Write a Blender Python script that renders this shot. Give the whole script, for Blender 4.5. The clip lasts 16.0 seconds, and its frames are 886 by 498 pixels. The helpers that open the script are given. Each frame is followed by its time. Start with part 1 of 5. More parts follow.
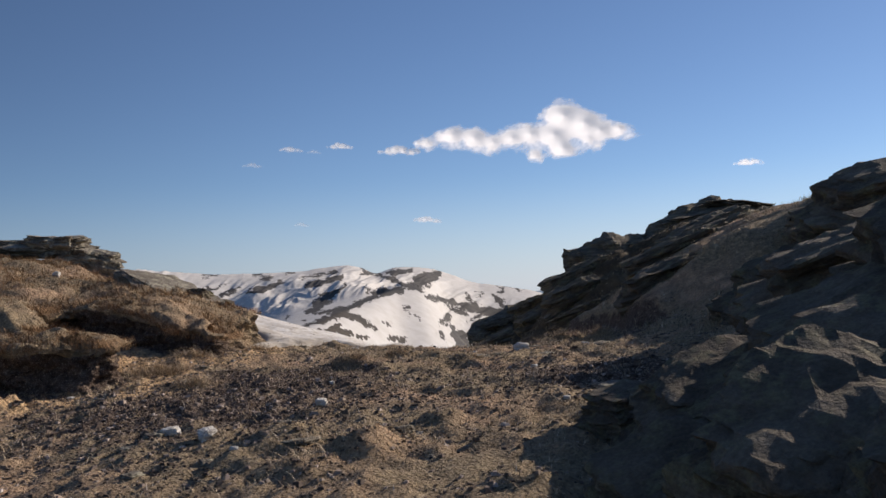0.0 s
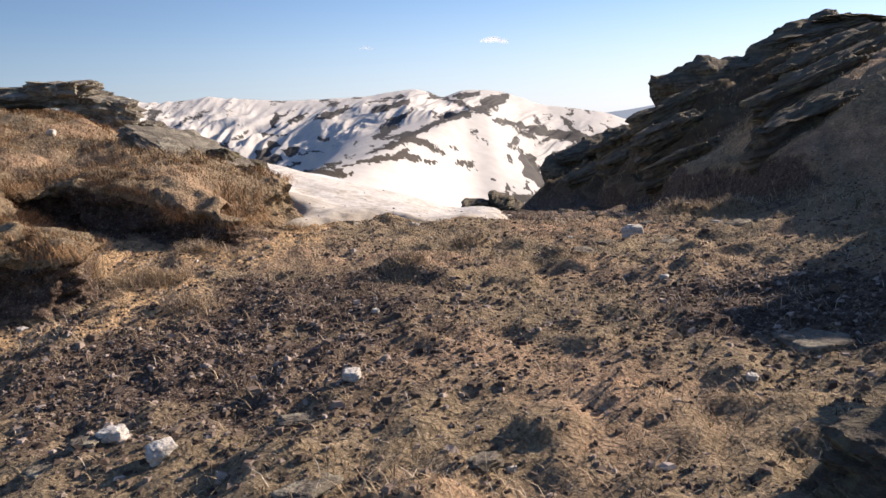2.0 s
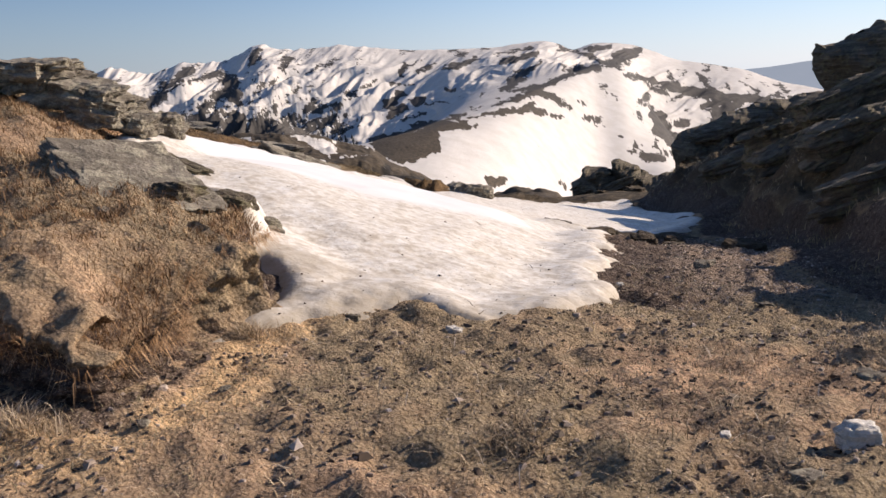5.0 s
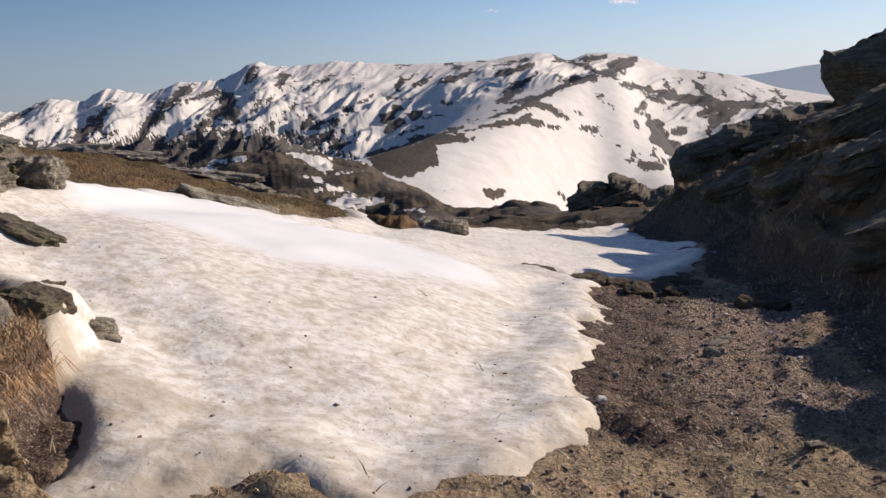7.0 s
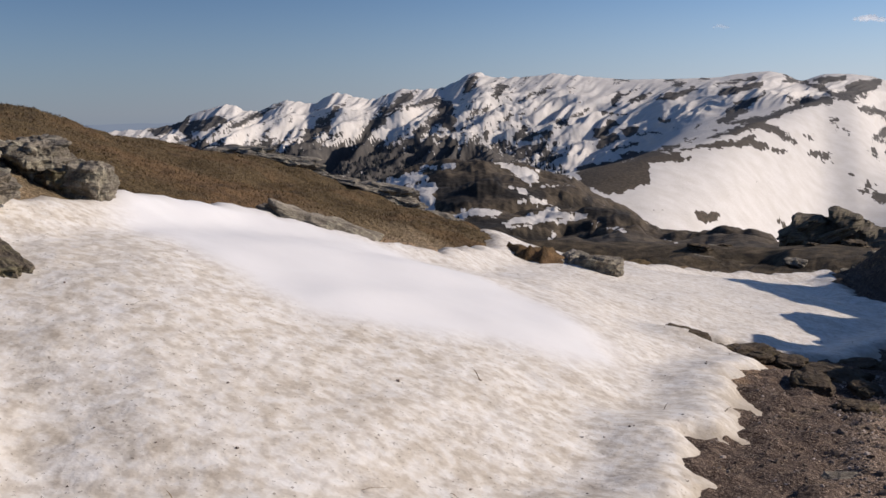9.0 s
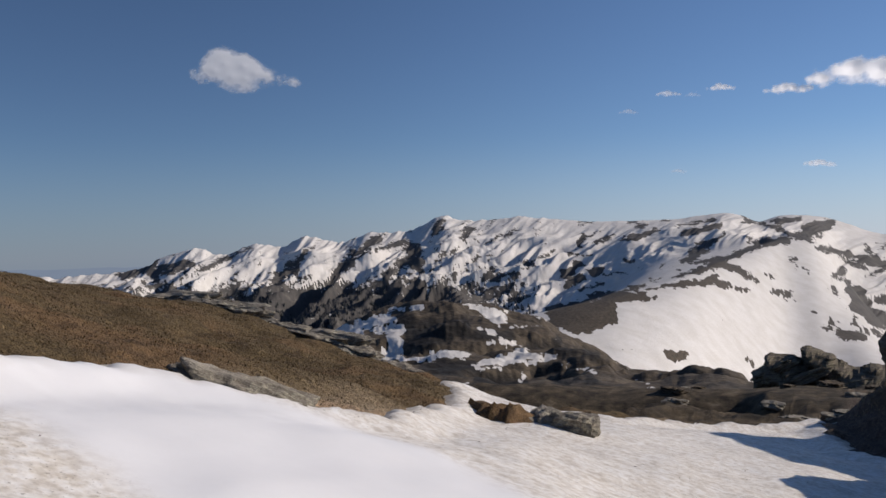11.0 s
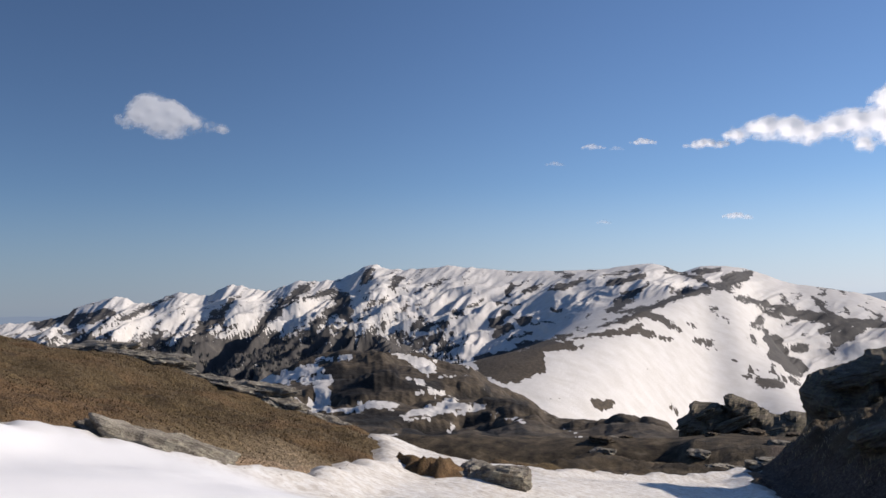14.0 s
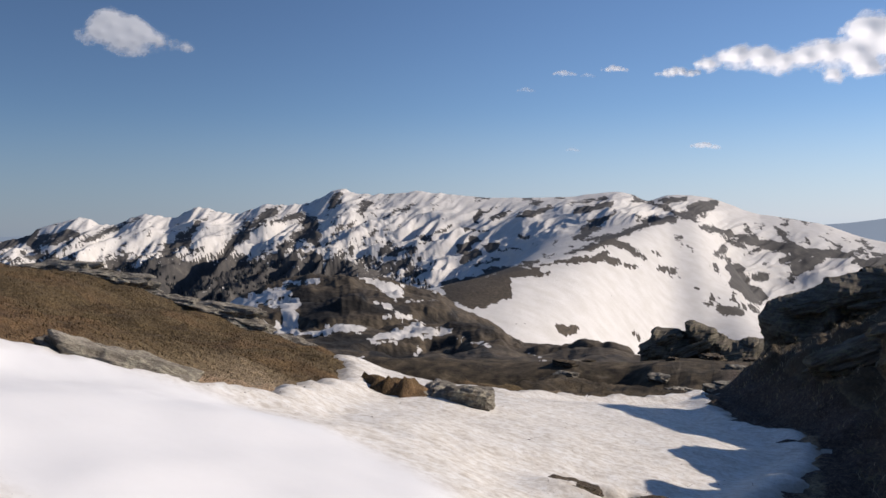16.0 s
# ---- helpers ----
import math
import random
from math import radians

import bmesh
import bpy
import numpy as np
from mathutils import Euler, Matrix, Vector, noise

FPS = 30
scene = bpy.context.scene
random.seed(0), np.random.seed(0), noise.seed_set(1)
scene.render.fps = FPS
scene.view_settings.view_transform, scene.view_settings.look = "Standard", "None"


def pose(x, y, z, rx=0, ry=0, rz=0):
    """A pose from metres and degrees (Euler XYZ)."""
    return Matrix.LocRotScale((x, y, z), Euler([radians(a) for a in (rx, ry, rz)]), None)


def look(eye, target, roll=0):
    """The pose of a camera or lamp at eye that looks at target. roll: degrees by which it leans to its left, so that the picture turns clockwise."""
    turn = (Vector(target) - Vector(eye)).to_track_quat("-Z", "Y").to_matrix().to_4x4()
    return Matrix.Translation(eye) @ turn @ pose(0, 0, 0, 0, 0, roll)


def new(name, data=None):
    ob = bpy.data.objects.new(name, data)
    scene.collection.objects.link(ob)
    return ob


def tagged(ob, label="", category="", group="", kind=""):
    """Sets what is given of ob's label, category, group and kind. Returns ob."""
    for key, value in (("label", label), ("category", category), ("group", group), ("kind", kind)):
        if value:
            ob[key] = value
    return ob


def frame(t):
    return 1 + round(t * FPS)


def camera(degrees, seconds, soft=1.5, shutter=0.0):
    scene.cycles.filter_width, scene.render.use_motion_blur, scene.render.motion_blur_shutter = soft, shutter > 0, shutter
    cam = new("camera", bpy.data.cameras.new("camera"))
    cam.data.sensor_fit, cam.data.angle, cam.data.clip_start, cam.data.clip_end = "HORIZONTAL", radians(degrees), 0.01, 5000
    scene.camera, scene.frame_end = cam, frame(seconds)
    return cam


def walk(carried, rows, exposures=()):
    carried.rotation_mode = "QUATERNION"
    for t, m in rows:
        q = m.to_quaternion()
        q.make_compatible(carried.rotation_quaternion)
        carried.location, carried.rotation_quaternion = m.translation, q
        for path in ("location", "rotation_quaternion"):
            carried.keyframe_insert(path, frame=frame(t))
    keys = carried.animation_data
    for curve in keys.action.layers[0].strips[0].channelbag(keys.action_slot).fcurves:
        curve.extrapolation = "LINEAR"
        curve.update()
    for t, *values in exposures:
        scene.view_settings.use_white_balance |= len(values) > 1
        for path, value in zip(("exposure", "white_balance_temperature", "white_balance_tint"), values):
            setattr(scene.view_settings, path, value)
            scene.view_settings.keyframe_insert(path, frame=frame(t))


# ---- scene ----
cam = camera(54.3, 16.0)

# seconds, place of the eye, heading to the left of +y, tilt up, lean
PATH = [
    (0, -0.392, -1.125, 0.758, 1.65, 2.56, -2.68),
    (0.5, -0.475, -0.364, 0.778, 1.65, -1.48, -2.74),
    (1, -0.477, 0.281, 0.962, 6.01, -5.85, -3.36),
    (1.5, -0.547, 0.835, 1.067, 7.17, -8.52, -4.33),
    (2, -0.605, 1.456, 1.141, 6.76, -8.82, -3.59),
    (2.5, -0.574, 2.029, 1.308, 9.53, -9.88, -2.09),
    (3, -0.589, 2.720, 1.396, 9.17, -9.99, -3.01),
    (3.5, -0.572, 3.407, 1.414, 9.98, -9.36, -4.56),
    (4, -0.606, 4.123, 1.477, 13.58, -10.10, -2.98),
    (4.2, -0.624, 4.396, 1.521, 14.11, -10.54, -2.61),
    (6.3, -0.629, 6.940, 1.700, 16.44, -11.78, -2.60),
    (6.5, -0.629, 7.190, 1.692, 16.64, -11.40, -2.56),
    (7, -0.621, 7.737, 1.742, 15.00, -10.67, -3.57),
    (7.5, -0.460, 8.235, 1.675, 16.23, -11.52, -1.11),
    (8, -0.296, 8.673, 1.686, 18.80, -12.82, -1.37),
    (8.5, -0.249, 9.274, 1.702, 21.06, -10.81, -2.35),
    (9, -0.302, 9.975, 1.700, 28.59, -9.30, -1.27),
    (9.5, -0.433, 10.388, 1.676, 28.63, -6.57, -2.18),
    (10, -0.534, 10.810, 1.665, 26.87, -3.75, -2.11),
    (12.3, -0.969, 11.622, 1.717, 26.55, 3.64, -1.15),
    (12.5, -0.964, 11.654, 1.685, 27.27, 4.47, -1.46),
    (13, -0.961, 11.664, 1.694, 27.02, 5.78, -1.47),
    (13.5, -0.914, 11.619, 1.696, 24.41, 5.17, -2.06),
    (14, -0.876, 11.554, 1.684, 21.52, 3.12, -1.51),
    (14.5, -0.862, 11.586, 1.680, 20.29, 1.11, -1.73),
    (15, -0.858, 11.564, 1.669, 20.15, -0.28, -1.72),
    (15.5, -0.873, 11.600, 1.639, 20.09, -1.26, -1.37),
    (16, -0.883, 11.637, 1.632, 19.53, -1.85, -0.76),
]


def gaze(x, y, z, yaw, pitch, roll):
    a, b = radians(yaw), radians(pitch)
    way = Vector((-math.sin(a) * math.cos(b), math.cos(a) * math.cos(b), math.sin(b)))
    eye = Vector((x, y, z))
    return look(eye, eye + 2 * way, roll)


walk(cam, [(t, gaze(*row)) for t, *row in PATH], exposures=[
    (0.0, 0.07, 7150, 15), (0.5, 0.2, 7100, 16), (1.0, 0.45, 7300, 17), (1.5, 0.66, 7500, 18), (2.0, 0.68, 7550, 18), (3.0, 0.6, 7650, 18), (4.0, 0.55, 7600, 18),
    (6.5, 0.3, 7300, 17), (8.0, 0.18, 7200, 16), (8.5, 0.2, 7100, 16), (9.0, 0.0, 7000, 16), (10.0, -0.15, 6900, 15), (12.5, 0.04, 6650, 14), (13.5, 0.14, 6750, 14), (14.0, 0.16, 6800, 14),
    (15.0, 0.15, 6900, 14), (16.0, 0.12, 6900, 14)])

# ---- light: a low sun ahead and to the right, under a clear mountain sky ----
SUN_AZ, SUN_EL = 54.5, 24.6  # degrees to the right of +y, and up
world = bpy.data.worlds.new("sky")
scene.world = world
world.use_nodes = True
wn = world.node_tree.nodes
sky = wn.new("ShaderNodeTexSky")
sky.sky_type = "NISHITA"
sky.sun_disc = False
sky.sun_elevation, sky.sun_rotation = radians(SUN_EL), radians(SUN_AZ)
sky.altitude, sky.air_density, sky.dust_density, sky.ozone_density = 2200, 1.0, 0.4, 5.5
wn["Background"].inputs["Strength"].default_value = 0.1
# pale haze towards the horizon
link = world.node_tree.links.new
where, split, band, haze = wn.new("ShaderNodeTexCoord"), wn.new("ShaderNodeSeparateXYZ"), wn.new("ShaderNodeMapRange"), wn.new("ShaderNodeMix")
band.interpolation_type, haze.data_type = "SMOOTHSTEP", "RGBA"
for key, value in (("From Min", -0.02), ("From Max", 0.135), ("To Min", 0.7), ("To Max", 0.0)):
    band.inputs[key].default_value = value
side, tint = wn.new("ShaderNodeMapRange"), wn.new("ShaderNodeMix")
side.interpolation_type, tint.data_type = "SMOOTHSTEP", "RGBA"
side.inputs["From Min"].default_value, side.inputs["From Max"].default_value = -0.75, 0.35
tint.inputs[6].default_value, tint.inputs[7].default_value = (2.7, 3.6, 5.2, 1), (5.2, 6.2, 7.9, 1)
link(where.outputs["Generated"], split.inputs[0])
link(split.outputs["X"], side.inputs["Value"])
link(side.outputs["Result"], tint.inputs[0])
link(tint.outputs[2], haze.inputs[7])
link(split.outputs["Z"], band.inputs["Value"])
link(band.outputs["Result"], haze.inputs[0])
link(sky.outputs["Color"], haze.inputs[6])
# added dimming of the sky towards the left, away from the sun
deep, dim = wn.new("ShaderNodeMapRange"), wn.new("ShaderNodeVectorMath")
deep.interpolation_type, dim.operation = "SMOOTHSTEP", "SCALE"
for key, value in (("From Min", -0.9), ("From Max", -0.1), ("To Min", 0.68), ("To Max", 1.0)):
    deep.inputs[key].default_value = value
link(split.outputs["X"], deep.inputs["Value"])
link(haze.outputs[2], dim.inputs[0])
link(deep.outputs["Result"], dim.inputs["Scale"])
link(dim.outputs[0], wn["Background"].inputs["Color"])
sun_data = bpy.data.lights.new("sun", "SUN")
sun_data.energy, sun_data.angle, sun_data.color = 4.6, radians(0.55), (1.0, 0.93, 0.84)
sun = new("sun", sun_data)
a, e = radians(SUN_AZ), radians(SUN_EL)
TO_SUN = Vector((math.sin(a) * math.cos(e), math.cos(a) * math.cos(e), math.sin(e)))
sun.matrix_world = look(Vector((0, 0, 60)) + 50 * TO_SUN, (0, 0, 60))


# ---- numbers: noise, curves and distances on arrays ----
def hashed(ix, iy, seed):
    h = (ix.astype(np.int64) * 374761393 + iy.astype(np.int64) * 668265263 + seed * 974711) & 0x7FFFFFFF
    h = ((h ^ (h >> 13)) * 1274126177) & 0x7FFFFFFF
    return ((h ^ (h >> 16)) & 0xFFFF) / 65535.0


def noise2(x, y, seed=0):
    """Gradient noise, about -1 to 1."""
    x, y = np.asarray(x, float), np.asarray(y, float)
    ix, iy = np.floor(x), np.floor(y)
    fx, fy = x - ix, y - iy
    u, v = fx**3 * (fx * (fx * 6 - 15) + 10), fy**3 * (fy * (fy * 6 - 15) + 10)

    def corner(dx, dy):
        ang = hashed(ix + dx, iy + dy, seed) * 2 * np.pi
        return np.cos(ang) * (fx - dx) + np.sin(ang) * (fy - dy)

    top = corner(0, 0) * (1 - u) + corner(1, 0) * u
    low = corner(0, 1) * (1 - u) + corner(1, 1) * u
    return (top * (1 - v) + low * v) * 1.5


def fbm(x, y, octaves=4, seed=0, gain=0.5):
    total, size = 0.0, 1.0
    for n in range(octaves):
        total = total + size * noise2(x * 2.03**n + 7.3 * n, y * 2.03**n - 3.1 * n, seed + n)
        size *= gain
    return total


def ridged(x, y, octaves=4, seed=0, gain=0.5):
    total, size = 0.0, 1.0
    for n in range(octaves):
        total = total + size * (1 - 2 * np.abs(noise2(x * 2.03**n + 5.7 * n, y * 2.03**n + 1.9 * n, seed + n)))
        size *= gain
    return total


def smooth(a, b, v):
    t = np.clip((np.asarray(v, float) - a) / (b - a), 0, 1)
    return t * t * (3 - 2 * t)


def curve(knots, v):
    """A smooth line through (place, value) knots."""
    k = np.array(sorted(knots), float)
    p, q = k[:, 0], k[:, 1]
    m = np.gradient(q, p)
    v = np.clip(np.asarray(v, float), p[0], p[-1])
    i = np.clip(np.searchsorted(p, v) - 1, 0, len(p) - 2)
    h = p[i + 1] - p[i]
    t = (v - p[i]) / h
    return ((2 * t**3 - 3 * t**2 + 1) * q[i] + (t**3 - 2 * t**2 + t) * h * m[i]
            + (3 * t**2 - 2 * t**3) * q[i + 1] + (t**3 - t**2) * h * m[i + 1])


def ramp(v, soft=0.5):
    """v where it is well over zero, fading softly to zero below."""
    return soft * np.logaddexp(0, np.asarray(v, float) / soft)


def inside(poly, x, y):
    """Distance to a closed outline, positive inside."""
    best = np.full(np.shape(x), 1e9)
    odd = np.zeros(np.shape(x), bool)
    for (ax, ay), (bx, by) in zip(poly, poly[1:] + poly[:1]):
        dx, dy = bx - ax, by - ay
        t = np.clip(((x - ax) * dx + (y - ay) * dy) / (dx * dx + dy * dy), 0, 1)
        best = np.minimum(best, np.hypot(x - ax - t * dx, y - ay - t * dy))
        cross = (ay > y) != (by > y)
        odd ^= cross & (x < (bx - ax) * (y - ay) / ((by - ay) or 1e-9) + ax)
    return np.where(odd, best, -best)


# ---- the lie of the land ----
FLOOR = [(-18, -3.0), (-5, -1.5), (-1, -0.86), (2, -0.38), (4.5, -0.14), (8, -0.07), (10.5, -0.1), (12.5, -0.3), (15, -0.52),
         (17, -0.77), (19.3, -1.15), (21, -1.4), (24, -1.72), (27, -2.05), (30, -2.4), (33.5, -2.75), (36, -3.4), (40, -4.5), (48, -6.4), (70, -9.5)]
LEFT_RISE = [(-18, 0.02), (5.8, 0.03), (7.5, 0.095), (9, 0.145), (10.3, 0.12), (12, 0.26), (14, 0.29), (16, 0.22), (18.5, 0.155), (21.5, 0.11), (24, 0.11), (27, 0.11), (34, 0.07), (70, 0.04)]
# the swelling foot of the brown slope
FOOT_RISE = [(-18, 0), (15, 0), (16, 0.015), (19, 0.105), (21.5, 0.105), (23, 0.09), (25, 0.04), (27, 0.01), (34, 0.02), (70, 0)]
BROW_RISE = [(-18, 0.0), (13.5, 0.0), (15.5, 0.16), (18, 0.24), (21.5, 0.18), (25, 0.165), (27, 0.15), (34, 0.1), (70, 0.05)]
RIGHT_FOOT = [(-18, 1.6), (4, 1.2), (6, 1.15), (8.6, 1.5), (11, 1.4), (13, 1.05), (14.4, 0.8), (16.5, 0.8), (19, 0.6), (21.3, 0.1),
              (24, 0.1), (26.3, 0.2), (28, -0.1), (31, -0.95), (34, -1.75), (38, -1.9), (45, -1.5), (70, -4.0)]
# the spur that comes down to the far end of the snow: a steep foot, then a long ramp
SPUR = [(-6, 0), (-0.4, 0), (0, 0.05), (0.5, 0.45), (1.0, 0.82), (2.5, 1.5), (4, 2.2), (5, 3.0), (8, 4.0), (12, 4.6)]
RIGHT_RISE = [(-18, 0.35), (6, 0.33), (10, 0.4), (14, 0.5), (17, 0.54), (20, 0.58), (24, 0.46), (32, 0.4), (40, 0.3), (70, 0.15)]
STEP = [(-6, 0), (-1, 0), (0, 0.03), (0.55, 0.12), (0.72, 0.24), (0.86, 0.58), (1.0, 0.68), (1.3, 0.82), (2.1, 1.4), (3, 1.9), (4, 2.35), (8, 3.6), (12, 4.4)]
# turf bank: its upper ground lies inside this outline
BANK = [(-30, 4.5), (-9, 6.3), (-5.6, 6.75), (-4.6, 6.85), (-3.95, 6.9), (-3.85, 7.3), (-4.35, 7.75), (-5.1, 8.3), (-5.75, 9.1), (-5.5, 9.5), (-4.95, 9.3),
        (-4.3, 9.08), (-3.75, 8.85), (-3.4, 8.8), (-3.35, 9.3), (-3.6, 10.0), (-3.5, 10.7), (-3.62, 11.5), (-3.85, 12.2), (-5.2, 13.2), (-6.4, 14.2), (-9, 16), (-30, 22)]
# turf clods and hummocks on the path: x, y, radius, height
CLODS = [(-1.62, 7.85, 0.3, 0.2), (-1.35, 7.62, 0.28, 0.16), (-1.25, 9.1, 0.26, 0.17), (-1.55, 8.95, 0.24, 0.13), (-0.45, 8.5, 0.25, 0.15),
         (-0.35, 8.1, 0.28, 0.17), (-1.08, 4.15, 0.24, 0.17), (-0.6, 4.76, 0.2, 0.12), (-1.68, 8.35, 0.22, 0.12), (0.5, 10.75, 0.28, 0.15),
         (0.95, 10.85, 0.38, 0.24), (1.35, 10.6, 0.34, 0.2), (-2.3, 11.05, 0.22, 0.14), (-0.8, 7.65, 0.3, 0.1), (0.5, 7.85, 0.34, 0.12),
         (-1.7, 4.55, 0.22, 0.1), (-0.6, 11.3, 0.28, 0.12), (-0.85, 12.75, 0.3, 0.16), (-0.7, 13.2, 0.26, 0.14), (-1.05, 13.7, 0.2, 0.12),
         (-5.3, 9.4, 0.35, 0.16), (-4.7, 9.2, 0.24, 0.14), (-6.2, 10.2, 0.4, 0.16), (-5.6, 8.4, 0.3, 0.14), (-5.45, 22.7, 0.66, 0.8), (-4.75, 6.15, 0.42, 0.42), (-5.2, 6.0, 0.4, 0.4)]


# the snow patch, and the smooth drift on it
PATCH = [(-3.35, 9.85), (-3.0, 10.5), (-2.75, 10.85), (-2.45, 11.2), (-2.15, 10.95), (-1.8, 10.95), (-1.4, 11.4), (-1.18, 11.95), (-1.05, 12.65),
         (-1.25, 13.4), (-1.15, 14.7), (-1.45, 15.4), (-1.2, 15.95), (-1.55, 17.4), (-1.5, 18.4), (-1.45, 19.0), (-1.9, 19.4), (-2.4, 19.45),
         (-1.9, 19.9), (-1.2, 20.1), (-0.8, 20.5), (-0.6, 21.5), (-0.2, 23.0), (0.05, 24.5), (0.05, 26.0), (-0.1, 27.3), (-1.05, 28.2), (-1.3, 30.0), (-1.7, 32.0), (-1.94, 33.9), (-2.66, 32.0),
         (-3.55, 30.9), (-4.55, 29.6), (-5.3, 27.2), (-6.4, 27.0), (-7.6, 27.0), (-8.2, 26.0), (-7.0, 24.2), (-6.55, 23.1), (-6.25, 22.4), (-5.85, 20.5), (-5.5, 19.1), (-5.8, 18.5), (-6.3, 18.0),
         (-7.0, 17.3), (-7.12, 15.9), (-6.8, 14.9), (-6.5, 13.6), (-6.0, 12.8),
         (-4.95, 12.1), (-4.2, 11.8), (-3.8, 11.45), (-3.45, 11.1), (-3.35, 10.6), (-3.5, 10.2)]
DRIFT = [(-6.2, 15.0), (-5.5, 15.15), (-4.5, 14.7), (-3.95, 14.6), (-3.5, 15.2), (-3.1, 15.75), (-2.6, 16.1), (-2.3, 16.8), (-2.55, 17.4), (-3.2, 17.75), (-3.9, 18.1),
         (-4.7, 18.35), (-5.4, 18.35), (-6.3, 18.0), (-7.4, 17.4), (-7.6, 15.6)]


def clods(x, y):
    z = np.zeros(np.shape(x))
    for cx, cy, r, h in CLODS:
        near = (np.abs(x - cx) < 2 * r) & (np.abs(y - cy) < 2 * r)
        if near.any():
            px, py = x[near] - cx, y[near] - cy
            wob = 1 + 0.3 * noise2(px * 3 / r + cx * 9, py * 3 / r, 5)
            d = np.hypot(px, py * 1.2) / (r * wob)
            # blunt face towards the path, long back away from it
            z[near] = np.maximum(z[near], 0.6 * h * (1 - smooth(0.3, 1.15, d + 0.25 * noise2(px * 6, py * 6, 4))) * (0.8 + 0.3 * noise2(px * 14, py * 14, 3)))
    return z


CORNER = [(-8, 0.0), (-6, 0.1), (-5.4, 0.17), (-4.8, 0.15), (-4.3, 0.05), (-3.85, -0.15), (-3.4, -0.25)]


def edge_height(x, y):
    """Height of the bank's edge: lower on the hummock in front of the hollow, and falling to the path at its corner."""
    return 0.36 + 0.17 * smooth(7.4, 8.9, y) + curve(CORNER, x) * smooth(8.2, 8.8, y) * (1 - smooth(9.4, 10.6, y))


def land(x, y, bank=True):
    """Height of the near ground, without its finest relief."""
    x, y = np.asarray(x, float), np.asarray(y, float)
    z = curve(FLOOR, y)
    left = ramp(-1.3 - x, 0.5)
    z = z + curve(LEFT_RISE, y) * left + curve(FOOT_RISE, y) * np.minimum(left, 5.4) * (1 - smooth(-6.8, -10.5, x)) + curve(BROW_RISE, y) * ramp(-6.5 - x, 0.25)
    right = ramp(x - curve(RIGHT_FOOT, y), 0.3)
    # further on a broken turf edge: a hollow at its foot, a shelf above it
    foot = smooth(10.2, 12, y) * (1 - smooth(24, 28, y))
    step = curve(STEP, x - curve(RIGHT_FOOT, y) + 0.16 * noise2(x * 0.6, y * 0.8, 17) + 0.06 * noise2(x * 2, y * 2.6, 18))
    z = z + curve(RIGHT_RISE, y) * right * (1 - foot) + step * foot * (1 + 0.3 * smooth(19, 23, y))
    end = smooth(26.5, 30, y) * (1 - smooth(36, 40, y))
    z = z - end * curve(RIGHT_RISE, y) * right + end * curve(SPUR, x - curve(RIGHT_FOOT, y) + 0.15 * noise2(x * 0.7, y * 0.5, 19))
    d = inside(BANK, x, y)
    upper = edge_height(x, y) + (0.12 + 0.18 * smooth(7.6, 9.4, y)) * np.clip(d, 0, 1.6) + 0.25 * np.clip(d - 1.6, 0, 3) + 0.03 * np.clip(d - 4.6, 0, 9) + 0.5 * smooth(11.3, 13.2, y) * smooth(-5.6, -7.0, x) * smooth(0.1, 0.7, d)
    if bank:
        z = z + smooth(0.1, 0.26, d) * np.maximum(0, upper - z)
    # the brown slope ends in a brow
    z = z - 0.15 * ramp(-13.4 - x, 0.4) * smooth(20, 24, y) - 0.28 * ramp(y - 26.4, 0.25) * smooth(-5.5, -7.5, x)
    # the heights level off
    z = np.where(x < -2, z - 0.85 * ramp(z - 1.78, 0.12), z)
    z = np.where(x > 1, z - 0.85 * ramp(z - 2.1, 0.3), z)
    return z


def dip(x, y):
    """How far the ground lies below the snow's bed."""
    return 0.2 * smooth(-0.05, 0.8, inside(PATCH, x, y))


def near_ground(x, y):
    z = land(x, y) - dip(x, y)
    far = smooth(14, 30, y)
    z = z + (0.05 + 0.12 * far) * fbm(x * 0.9, y * 0.9, 3, 11) + 0.8 * smooth(34.5, 41, y) * fbm(x * 0.3, y * 0.3, 5, 15) + smooth(0.2, 0.8, inside(BANK, x, y)) * (1 - smooth(-7, -8, x) * smooth(14, 16, y)) * (0.07 * fbm(x * 2.1, y * 2.1, 3, 13) + 0.05 * np.maximum(0, noise2(x * 4.3, y * 4.3, 14))) + 0.035 * fbm(x * 5.5, y * 5.5, 3, 31) + 0.05 * np.maximum(0, noise2(x * 2.4, y * 2.4, 32)) * (1 - far)
    slope = smooth(0.6, 1.6, x - curve(RIGHT_FOOT, y)) * smooth(17, 21, y) * (1 - far * smooth(38, 44, y))
    return z + clods(x, y) + slope * (0.14 * fbm(x * 1.1, y * 1.1, 4, 21) + 0.15 * np.maximum(0, ridged(x * 0.9 + y * 0.5, y * 1.6, 2, 23)) + 0.07 * fbm(x * 3.1, y * 3.1, 3, 29))


